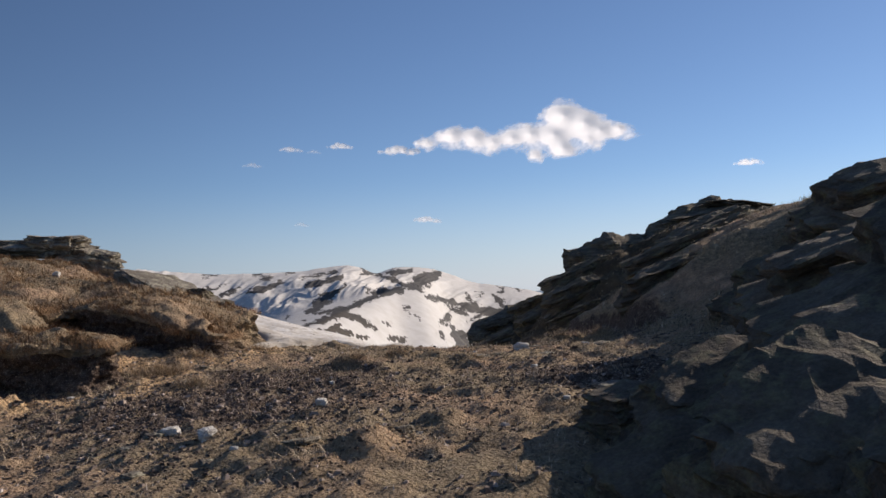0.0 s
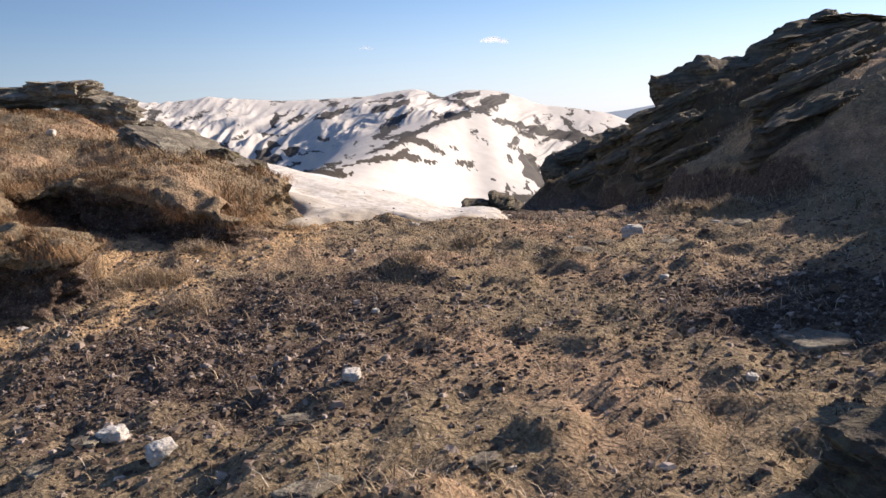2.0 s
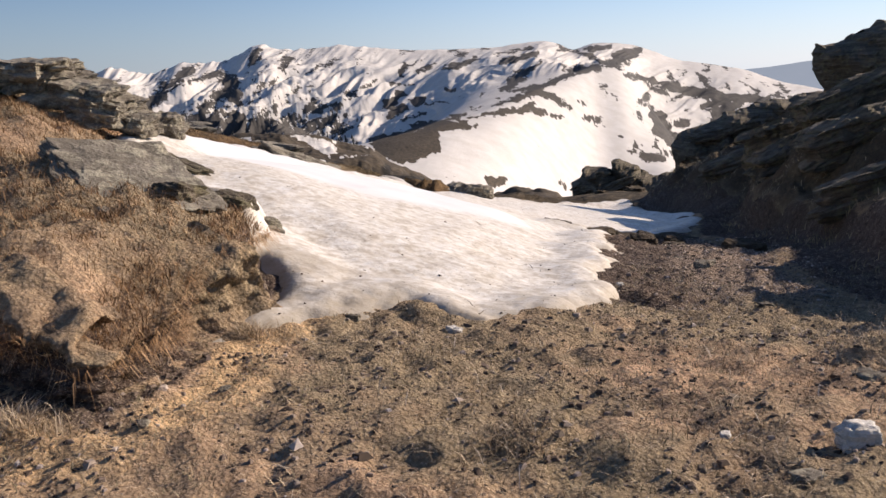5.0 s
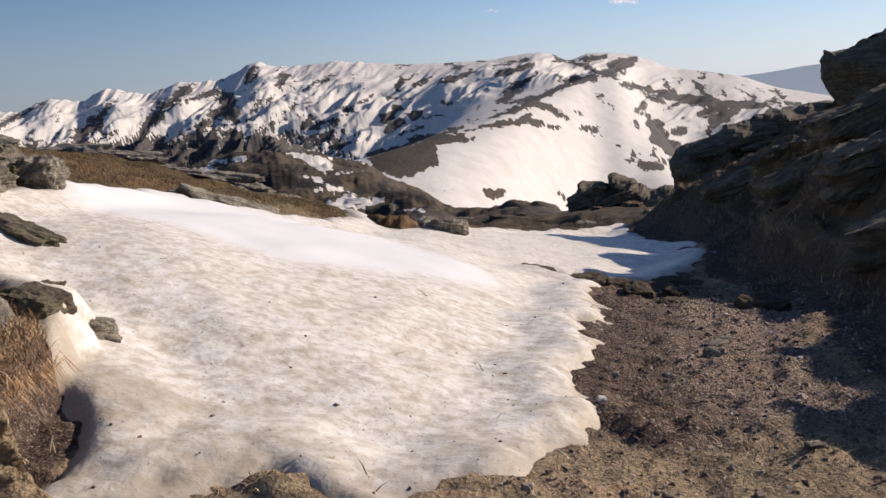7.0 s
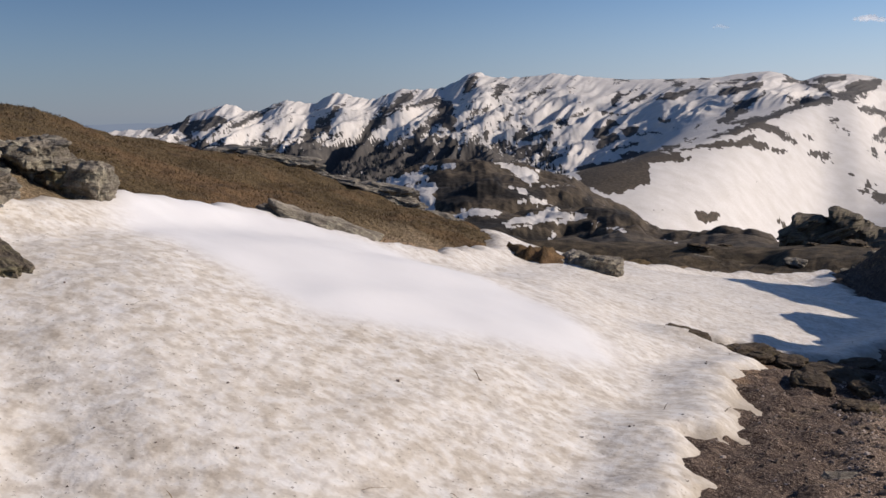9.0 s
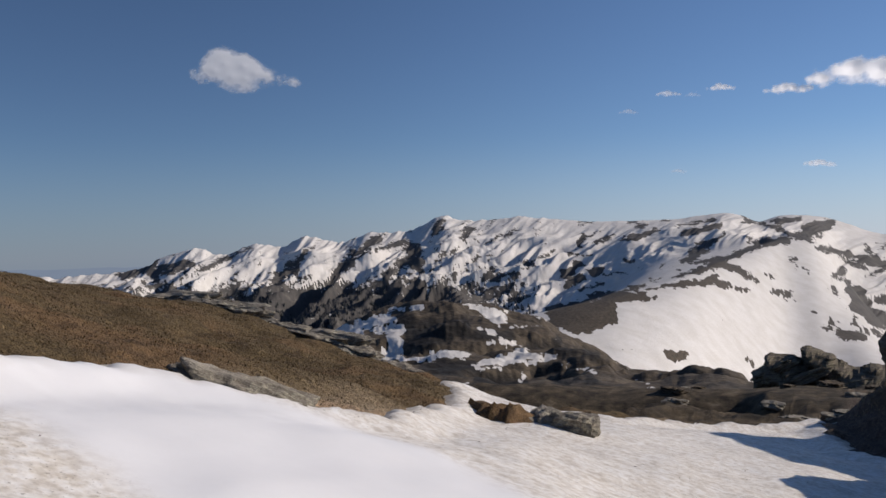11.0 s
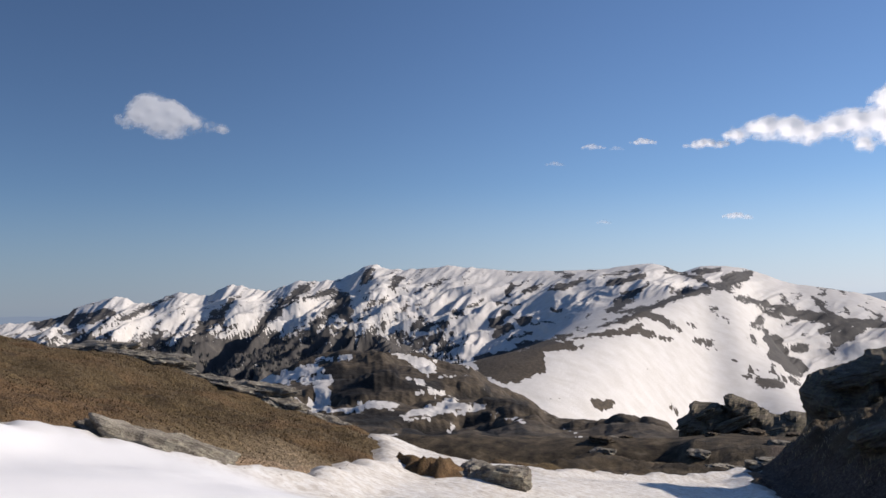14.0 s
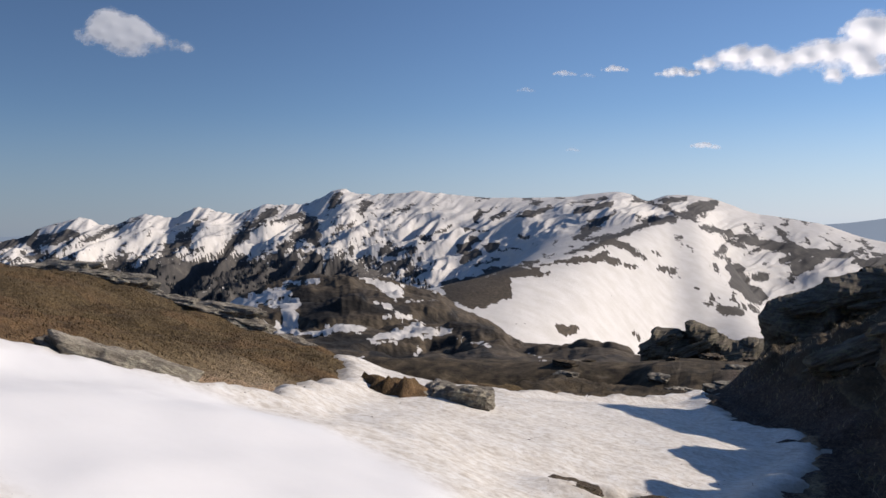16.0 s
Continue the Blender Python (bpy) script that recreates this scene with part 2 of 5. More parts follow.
# ranges round the place, as bearing to the left of +y and height over the level of the eye, both in degrees
CENTRE = (-0.9, 11.6, 1.63)
MASSIF = [(-60, -3), (-30, -2.5), (-14, -2.2), (-7.6, -1.62), (-4.0, -0.48), (-0.1, 0.33), (2.0, 1.12), (5.0, 1.43), (6.2, 1.16), (7.1, 1.54), (11.5, 1.47),
          (16.6, 1.52), (21.3, 1.92), (24.8, 1.77), (26.3, 2.04), (28.4, 1.15), (31.1, 1.09), (33.2, 0.6), (35.5, 0.9), (37.0, 0.35), (38.6, 0.5),
          (40.4, -0.03), (42.0, 0.4), (43.9, 0.03), (44.8, -0.43), (46.7, -0.95), (50.5, -1.15), (53.8, -0.9), (60, -1.5), (75, -2.5)]
SHOULDER = [(-60, -7), (-5, -6.6), (-0.8, -5.4), (1.1, -2.9), (2.9, -0.55), (5.0, -0.05), (7.2, -0.85), (9.3, -1.6), (13.0, -2.92), (16.7, -3.79),
            (20.5, -4.56), (22.7, -5.13), (26.5, -5.7), (32, -7), (75, -8)]
RIDGE = [(-60, 1150), (-6, 1250), (-1, 1350), (2.5, 1500), (4.6, 1480), (7, 1300), (10, 1080), (14, 900), (18, 820), (24, 800), (75, 900)]
# foot of the massif's face behind the shoulder
SAG = [(-60, -3), (0, -2.5), (3, -0.8), (5, -0.3), (9, -0.6), (13, -1.6), (16.7, -3.9), (20, -5.0), (24, -6.0), (30, -6.8), (75, -8)]
KNOLL = [(-60, -12), (4, -12), (7.9, -11.02), (11.6, -9.56), (13.0, -8.81), (16.0, -7.14), (18.2, -5.94), (20.5, -4.6), (22.7, -3.82), (24.6, -3.49),
         (26.4, -3.56), (27.9, -3.7), (30.1, -4.1), (33.0, -4.95), (34.4, -5.6), (37.2, -6.2), (45, -8), (75, -9)]
LOW = [(-60, -9), (0.9, -9.37), (4.3, -9.49), (6.8, -9.27), (8.6, -8.73), (10.8, -8.94), (12.3, -9.28), (13.8, -9.29), (16.8, -8.4), (19.0, -9.26),
       (22.8, -9.75), (28.0, -9.34), (37.3, -9.3), (75, -9)]


def rise(r, el):
    return CENTRE[2] + r * np.tan(np.radians(el))


def far_ground(x, y):
    """Height of the far ground, and its bearing, distance and angle of height."""
    px, py = x - CENTRE[0], y - CENTRE[1]
    r, az = np.hypot(px, py), np.degrees(np.arctan2(-px, py))
    zl, zk = rise(110, curve(LOW, az)), rise(300, curve(KNOLL, az))
    # the shoulder's ridge runs away from the eye, up to the summit
    rs = curve(RIDGE, az)
    zs, zm = rise(rs, curve(SHOULDER, az)), rise(2250, curve(MASSIF, az))
    rb = 1.1 * rs + ramp(1520 - 1.1 * rs, 60)
    behind = zs - 5 - 40 * smooth(3.2, 1.0, az) - 12 * smooth(4.5, 7, az)
    back = 0 * az
    knots = [(10, -3 + back), (45, rise(45, -9.0) + back), (72, rise(72, -9.6) + back), (110, zl), (165, zl - 7), (300, zk), (420, zk - 28),
             (0.62 * rs, rise(0.62 * rs, -9.9)), (rs, zs), (rb, behind + (rise(rb, curve(SAG, az)) - behind) * smooth(4, 7.5, az)), (2250, zm),
             (3000, zm - 160), (5000, zm - 420)]
    z = np.zeros(np.shape(r))
    for (r0, z0), (r1, z1) in zip(knots, knots[1:]):
        t = np.clip((r - r0) / (r1 - r0), 0, 1)
        t = 0.55 * t + 0.45 * t * t * (3 - 2 * t)
        z = np.where((r >= r0) & (r <= r1), z0 + (z1 - z0) * t, z)
    # relief: gullies on the massif, softer swells nearer by
    steep = smooth(15, 27, az)
    up = smooth(1460, 1600, r) * (0.04 + 0.96 * (1 - smooth(1850, 2200, r)))
    # spurs run slantwise down to the left of the face; its right is rounder
    el = np.degrees(np.arctan2(z - CENTRE[2], r))
    slant = el + 0.5 * az + 0.55 * fbm(az * 0.16, el * 0.35, 2, 40)
    z = z + up * (8 + 25 * steep) * ridged(slant * 0.55, az * 0.12, 2, 41, 0.45)
    z = z + up * (5 + 6 * steep) * ridged(slant * 1.5 + 0.3 * noise2(az * 0.7, el, 42), az * 0.35, 3, 43, 0.5)
    z = z + up * (0.6 + 2.6 * steep) * ridged(slant * 3.9 + 0.4 * noise2(az * 1.5, el * 2, 44), az * 0.9, 3, 45, 0.55)
    z = z + up * 7 * fbm(az * 0.35 + el * 0.3, el * 0.8, 3, 47, 0.45)
    z = z + smooth(1900, 2240, r) * (1.6 * fbm(az * 0.7, r / 300, 3, 49) + 5 * steep * (ridged(az * 0.75 + r / 260, r / 600, 3, 50, 0.55) - 0.3))
    z = z + smooth(520, 700, r) * (1 - smooth(1300, 1500, r)) * 1.6 * fbm(az * 0.2 + r / 300, r / 110, 3, 51)
    z = z + smooth(120, 190, r) * (1 - smooth(420, 600, r)) * 4.2 * fbm(x / 45, y / 45, 6, 61, 0.55)
    # rock terraces on the knoll
    rung = z / 5.5 + 0.35 * fbm(x / 30, y / 30, 3, 63)
    z = z + smooth(90, 150, r) * (1 - smooth(255, 300, r)) * 2.2 * (smooth(0.55, 0.95, rung - np.floor(rung)) - (rung - np.floor(rung)))
    z = z + smooth(30, 80, r) * (1 - smooth(120, 190, r)) * 1.1 * fbm(x / 14, y / 14, 5, 71, 0.55)
    return z, az, r, np.degrees(np.arctan2(z - CENTRE[2], r))


def ground_height(x, y):
    """The near ground, passing over into the far one."""
    r = np.hypot(x - CENTRE[0], y - CENTRE[1])
    t = smooth(34, 52, r)
    return near_ground(x, y) * (1 - t) + far_ground(x, y)[0] * t


def at_ground(x, y):
    return float(ground_height(np.array([float(x)]), np.array([float(y)]))[0])


# ---- meshes from arrays ----
def sheet(name, xs, ys, zs, material, keep=None, shade=True):
    """A mesh over a grid of places, rows first; keep: which of its cells stay."""
    rows, cols = xs.shape
    n = np.arange(rows * cols).reshape(rows, cols)
    quads = np.stack([n[:-1, :-1], n[:-1, 1:], n[1:, 1:], n[1:, :-1]], -1)
    quads = quads[keep] if keep is not None else quads.reshape(-1, 4)
    used, faces = np.unique(quads, return_inverse=True)
    co = np.stack([xs, ys, zs], -1).reshape(-1, 3)[used]
    ob = new(name, solid(name, co, faces.reshape(-1, 4), material, shade))
    return ob, used


def solid(name, co, faces, material, shade=True):
    co, faces = np.asarray(co, np.float32), np.asarray(faces, np.int32)
    mesh = bpy.data.meshes.new(name)
    mesh.vertices.add(len(co))
    mesh.vertices.foreach_set("co", co.ravel())
    mesh.loops.add(faces.size)
    mesh.loops.foreach_set("vertex_index", faces.ravel())
    mesh.polygons.add(len(faces))
    mesh.polygons.foreach_set("loop_start", np.arange(0, faces.size, faces.shape[1], dtype=np.int32))
    mesh.polygons.foreach_set("use_smooth", np.full(len(faces), shade))
    mesh.update(calc_edges=True)
    if material:
        mesh.materials.append(material)
    return mesh


def mark(mesh, name, values):
    """A number for each vertex, for the material to read."""
    mesh.attributes.new(name, "FLOAT", "POINT").data.foreach_set("value", np.asarray(values, np.float32).ravel())


# ---- materials ----
class Shade:
    """A small helper to wire node materials."""

    def __init__(self, name, rough=0.9):
        self.m = bpy.data.materials.new(name)
        self.m.use_nodes = True
        self.t = self.m.node_tree
        self.b = self.t.nodes["Principled BSDF"]
        self.b.inputs["Roughness"].default_value = rough
        self.b.inputs["Specular IOR Level"].default_value = 0.25
        self.co = self.t.nodes.new("ShaderNodeTexCoord").outputs["Object"]

    def link(self, a, b):
        self.t.links.new(a, b)
        return self

    def noise(self, scale, detail=4, rough=0.55, stretch=None):
        n = self.t.nodes.new("ShaderNodeTexNoise")
        n.inputs["Scale"].default_value, n.inputs["Detail"].default_value, n.inputs["Roughness"].default_value = scale, detail, rough
        src = self.co
        if stretch:
            mp = self.t.nodes.new("ShaderNodeMapping")
            mp.inputs["Scale"].default_value = stretch[:3]
            if len(stretch) > 3:
                mp.inputs["Rotation"].default_value = [radians(v) for v in stretch[3:]]
            self.link(src, mp.inputs["Vector"])
            src = mp.outputs["Vector"]
        self.link(src, n.inputs["Vector"])
        return n.outputs["Fac"]

    def voronoi(self, scale, feature="F1", out="Distance"):
        n = self.t.nodes.new("ShaderNodeTexVoronoi")
        n.feature = feature
        n.inputs["Scale"].default_value = scale
        self.link(self.co, n.inputs["Vector"])
        return n.outputs[out]

    def attr(self, name):
        n = self.t.nodes.new("ShaderNodeAttribute")
        n.attribute_name = name
        return n.outputs["Fac"]

    def random(self):
        return self.t.nodes.new("ShaderNodeObjectInfo").outputs["Random"]

    def island(self):
        return self.t.nodes.new("ShaderNodeNewGeometry").outputs["Random Per Island"]

    def math(self, op, a, b=0.0, clamp=False):
        n = self.t.nodes.new("ShaderNodeMath")
        n.operation, n.use_clamp = op, clamp
        for i, v in enumerate((a, b)):
            if isinstance(v, (int, float)):
                n.inputs[i].default_value = v
            else:
                self.link(v, n.inputs[i])
        return n.outputs[0]

    def span(self, v, a, b, c=0.0, d=1.0):
        n = self.t.nodes.new("ShaderNodeMapRange")
        n.inputs["From Min"].default_value, n.inputs["From Max"].default_value = a, b
        n.inputs["To Min"].default_value, n.inputs["To Max"].default_value = c, d
        self.link(v, n.inputs["Value"])
        return n.outputs["Result"]

    def ramp(self, v, *stops):
        n = self.t.nodes.new("ShaderNodeValToRGB")
        e = n.color_ramp.elements
        while len(e) < len(stops):
            e.new(0.5)
        for k, (p, c) in zip(e, stops):
            k.position, k.color = p, (*c, 1)
        self.link(v, n.inputs["Fac"])
        return n.outputs["Color"]

    def mix(self, f, a, b, blend="MIX"):
        n = self.t.nodes.new("ShaderNodeMix")
        n.data_type, n.blend_type = "RGBA", blend
        for key, v in ((0, f), (6, a), (7, b)):
            if isinstance(v, tuple):
                n.inputs[key].default_value = (*v, 1)
            elif isinstance(v, (int, float)):
                n.inputs[key].default_value = v
            else:
                self.link(v, n.inputs[key])
        return n.outputs[2]

    def bump(self, v, strength, distance):
        n = self.t.nodes.new("ShaderNodeBump")
        n.inputs["Strength"].default_value, n.inputs["Distance"].default_value = strength, distance
        self.link(v, n.inputs["Height"])
        last = self.b.inputs["Normal"]
        if last.is_linked:
            self.link(last.links[0].from_socket, n.inputs["Normal"])
        self.link(n.outputs["Normal"], last)
        return self

    def done(self, colour):
        self.link(colour, self.b.inputs["Base Color"])
        return self.m


def make_soil():
    s = Shade("dry_turf_and_soil", 0.95)
    big, mid, fine, grain = s.noise(0.55, 4), s.noise(2.6, 5, 0.6), s.noise(14, 5, 0.65), s.noise(70, 4, 0.7)
    turf = s.ramp(mid, (0.3, (0.103, 0.068, 0.041)), (0.47, (0.215, 0.140, 0.079)), (0.62, (0.356, 0.229, 0.127)), (0.8, (0.487, 0.323, 0.187)))
    moss = s.ramp(fine, (0.3, (0.091, 0.067, 0.037)), (0.6, (0.214, 0.160, 0.087)), (0.8, (0.353, 0.262, 0.150)))
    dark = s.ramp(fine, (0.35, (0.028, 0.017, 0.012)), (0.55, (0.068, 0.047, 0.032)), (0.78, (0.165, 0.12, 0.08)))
    tan = s.ramp(fine, (0.3, (0.210, 0.137, 0.067)), (0.6, (0.411, 0.271, 0.131)), (0.8, (0.578, 0.420, 0.228)))
    grit = s.ramp(grain, (0.35, (0.05, 0.034, 0.022)), (0.55, (0.15, 0.108, 0.071)), (0.72, (0.34, 0.265, 0.19)))
    c = s.mix(s.span(big, 0.36, 0.52), turf, moss)
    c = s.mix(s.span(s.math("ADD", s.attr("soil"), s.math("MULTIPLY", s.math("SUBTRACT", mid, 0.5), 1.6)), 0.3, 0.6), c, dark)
    c = s.mix(s.span(s.math("ADD", s.attr("straw"), s.math("SUBTRACT", fine, 0.5)), 0.3, 0.75), c, tan)
    c = s.mix(s.span(s.math("ADD", s.attr("grit"), s.math("SUBTRACT", mid, 0.5)), 0.3, 0.7), c, grit)
    crumb = s.voronoi(38)
    c = s.mix(s.math("MULTIPLY", s.span(crumb, 0.4, 0.8), 0.4), c, (0.03, 0.022, 0.016))
    c = s.mix(s.math("MULTIPLY", s.span(grain, 0.56, 0.68), 0.45), c, (0.5, 0.4, 0.27))
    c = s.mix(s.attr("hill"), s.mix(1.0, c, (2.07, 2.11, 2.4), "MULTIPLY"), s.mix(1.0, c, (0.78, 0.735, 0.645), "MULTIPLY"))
    heath = s.ramp(s.noise(1.1, 6, 0.68), (0.34, (0.022, 0.017, 0.011)), (0.5, (0.07, 0.053, 0.033)), (0.62, (0.13, 0.098, 0.06)), (0.72, (0.2, 0.165, 0.115)))
    c = s.mix(s.attr("heath"), c, heath)
    s.bump(fine, 0.9, 0.07).bump(s.math("SUBTRACT", 1.0, crumb), 0.8, 0.02).bump(grain, 0.8, 0.02)
    return s.done(c)


def make_snow():
    s = Shade("old_spring_snow", 0.55)
    b = s.b
    b.inputs["Subsurface Weight"].default_value = 0.0
    blotch, cup, fine, grain = s.noise(1.1, 5, 0.6), s.noise(5.2, 4, 0.55), s.noise(26, 4, 0.6), s.noise(160, 3, 0.6)
    clean = s.ramp(blotch, (0.3, (0.76, 0.765, 0.77)), (0.7, (0.8, 0.8, 0.8)))
    dirty = s.ramp(s.noise(3.2, 6, 0.65), (0.32, (0.56, 0.5, 0.41)), (0.5, (0.72, 0.68, 0.61)), (0.64, (0.8, 0.785, 0.75)))
    dirty = s.mix(0.5, dirty, s.ramp(s.noise(12, 2, 0.5), (0.36, (0.44, 0.385, 0.31)), (0.48, (0.67, 0.625, 0.55)), (0.6, (0.8, 0.79, 0.76))))
    specks = s.math("MULTIPLY", s.span(cup, 0.47, 0.66), s.span(fine, 0.3, 0.62))
    dirty = s.mix(s.math("MULTIPLY", specks, 0.6), dirty, (0.38, 0.32, 0.25))
    dirty = s.mix(s.math("MULTIPLY", s.span(s.noise(40, 3), 0.64, 0.69), 0.75), dirty, (0.2, 0.17, 0.13))
    rough = s.attr("rough")
    c = s.mix(rough, clean, dirty)
    mud = s.span(s.math("ADD", s.attr("mud"), s.math("MULTIPLY", s.math("SUBTRACT", blotch, 0.5), 1.2)), 0.25, 1.0)
    c = s.mix(s.math("MULTIPLY", mud, 0.75), c, (0.34, 0.285, 0.21))
    cups = s.math("MULTIPLY", s.math("ADD", cup, s.math("MULTIPLY", s.noise(10, 2, 0.5), 0.9)), rough)
    s.bump(cups, 0.24, 0.04).bump(s.math("MULTIPLY", fine, rough), 0.3, 0.015).bump(grain, 0.15, 0.006)
    return s.done(c)


def make_far():
    s = Shade("mountain_snow_and_heath", 0.9)
    n1, n2, n3 = s.noise(0.012, 7, 0.62), s.noise(0.05, 6, 0.6), s.noise(0.35, 5, 0.65)
    near = s.attr("near")
    wob = s.math("ADD", s.math("MULTIPLY", s.math("SUBTRACT", n1, 0.5), 1.4), s.math("MULTIPLY", s.math("SUBTRACT", n2, 0.5), 1.7))
    wob = s.math("ADD", wob, s.math("MULTIPLY", s.math("SUBTRACT", s.noise(0.13, 4, 0.65), 0.5), 1.6))
    wob = s.math("ADD", wob, s.math("MULTIPLY", s.math("MULTIPLY", s.math("SUBTRACT", n3, 0.5), near), 3.0))
    bare = s.span(s.math("ADD", s.attr("bare"), wob), -0.03, 0.05)
    heath = s.ramp(n3, (0.3, (0.026, 0.021, 0.015)), (0.5, (0.068, 0.053, 0.037)), (0.68, (0.12, 0.094, 0.063)), (0.8, (0.19, 0.165, 0.13)))
    scree = s.ramp(n2, (0.3, (0.052, 0.051, 0.052)), (0.6, (0.088, 0.082, 0.076)), (0.8, (0.15, 0.138, 0.122)))
    dark = s.mix(s.attr("heath"), scree, heath)
    # cliff rock painted near black, its shade put into the colour
    dark = s.mix(s.attr("cliff_shade"), dark, s.ramp(n3, (0.3, (0.01, 0.009, 0.008)), (0.55, (0.02, 0.017, 0.014)), (0.75, (0.055, 0.046, 0.036))))
    snow = s.ramp(n2, (0.35, (0.59, 0.565, 0.525)), (0.65, (0.67, 0.65, 0.62)))
    s.bump(n3, 0.5, 1.2)
    return s.done(s.mix(bare, snow, dark))


def make_rock(name, dark, mid, light, lichen, amount=0.5):
    s = Shade(name, 0.85)
    bed = s.noise(2.2, 6, 0.65, (0.5, 0.5, 5.5, 9, -14, 0))
    fine, grain = s.noise(9, 6, 0.7), s.noise(45, 4, 0.7)
    c = s.ramp(bed, (0.3, dark), (0.5, mid), (0.7, light))
    spots = s.math("MULTIPLY", s.span(fine, 0.47, 0.58), s.span(s.noise(2.1, 3), 0.36, 0.56))
    c = s.mix(s.math("MULTIPLY", spots, amount), c, lichen)
    c = s.mix(0.6, c, s.ramp(grain, (0.3, (0.25, 0.25, 0.25)), (0.7, (0.75, 0.75, 0.75))), "OVERLAY")
    s.bump(bed, 0.9, 0.1).bump(fine, 0.8, 0.05).bump(grain, 0.5, 0.012)
    return s.done(c)


SOIL, SNOW, FAR = make_soil(), make_snow(), make_far()
SCHIST = make_rock("grey_schist", (0.075, 0.062, 0.047), (0.19, 0.165, 0.13), (0.36, 0.325, 0.27), (0.4, 0.37, 0.28), 0.75)
DARK_SCHIST = make_rock("dark_schist", (0.04, 0.031, 0.023), (0.11, 0.089, 0.065), (0.22, 0.185, 0.14), (0.21, 0.19, 0.105), 0.6)
BROWN_SCHIST = make_rock("brown_schist", (0.026, 0.018, 0.012), (0.075, 0.054, 0.035), (0.16, 0.122, 0.082), (0.15, 0.12, 0.065), 0.5)
QUARTZ = make_rock("white_quartz", (0.5, 0.47, 0.42), (0.68, 0.65, 0.6), (0.8, 0.78, 0.74), (0.55, 0.47, 0.35), 0.35)


# ---- the near ground ----
def steps(*spans):
    """Grid lines over stretches of (end, spacing), from the first number on."""
    lines = [spans[0]]
    for end, gap in spans[1:]:
        n = max(1, round((end - lines[-1]) / gap))
        lines += list(np.linspace(lines[-1], end, n + 1)[1:])
    return np.array(lines)


gx = steps(-42, (-24, 1.0), (-12, 0.3), (-6, 0.12), (-4.8, 0.07), (1.6, 0.048), (4, 0.09), (9, 0.22), (30, 0.9))
gy = steps(-16, (0, 0.8), (3, 0.12), (11.2, 0.045), (14, 0.06), (20, 0.085), (29, 0.14), (44, 0.32), (72, 0.8))
GX, GY = np.meshgrid(gx, gy)
GZ = ground_height(GX, GY)
lip = inside(BANK, GX, GY)
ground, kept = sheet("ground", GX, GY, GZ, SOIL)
tagged(ground, "brown dry alpine turf with bare dark soil and grit", "ground", kind="structure")
fx, fy = GX.ravel(), GY.ravel()
bank_d = lip.ravel()
right_d = fx - curve(RIGHT_FOOT, fy)
# heath below the snow; on the right slope its dark tone also deepens the shade
mark(ground.data, "heath", np.maximum(smooth(28.2, 30.2, fy) * (1 - smooth(-2.2, -1.2, fx)), 0.85 * smooth(0.5, 1.1, right_d) * smooth(15, 19, fy)))
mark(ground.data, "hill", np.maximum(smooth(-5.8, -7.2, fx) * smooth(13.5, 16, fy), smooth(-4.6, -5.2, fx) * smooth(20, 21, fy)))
# dark soil; the bands at bank edge and slope foot also deepen their shade
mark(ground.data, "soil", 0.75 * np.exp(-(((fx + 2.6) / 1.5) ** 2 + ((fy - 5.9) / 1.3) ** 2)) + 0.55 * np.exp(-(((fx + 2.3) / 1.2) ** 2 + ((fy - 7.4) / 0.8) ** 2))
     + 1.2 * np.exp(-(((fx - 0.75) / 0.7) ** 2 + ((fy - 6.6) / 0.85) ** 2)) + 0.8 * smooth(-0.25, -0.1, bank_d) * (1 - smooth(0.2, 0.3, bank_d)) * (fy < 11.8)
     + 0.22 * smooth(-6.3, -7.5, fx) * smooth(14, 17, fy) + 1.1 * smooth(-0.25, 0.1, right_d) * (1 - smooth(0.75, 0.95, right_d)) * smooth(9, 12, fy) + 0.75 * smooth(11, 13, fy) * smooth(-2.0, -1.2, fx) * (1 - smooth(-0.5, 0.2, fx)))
mark(ground.data, "straw", 0.35 * smooth(0.9, 1.1, right_d) * (1 - smooth(2.2, 3.0, right_d)) * smooth(9, 12, fy) + 0.25 * smooth(0.2, 0.3, bank_d) + 0.75 * smooth(-0.9, -0.5, bank_d) * (1 - smooth(-0.3, -0.2, bank_d)) * (fy < 11) * (fy > 6) + 0.5 * np.exp(-(((fx + 3.3) / 0.8) ** 2 + ((fy - 7.0) / 0.7) ** 2))
)
mark(ground.data, "grit", 0.85 * smooth(11.8, 13.6, fy) * smooth(-0.9, -0.3, fx) * (1 - smooth(-0.5, 0.0, right_d)) * (1 - smooth(17.5, 20, fy))
     + 0.4 * np.exp(-(((fx + 3.4) / 0.5) ** 2 + ((fy - 8.6) / 0.5) ** 2)))

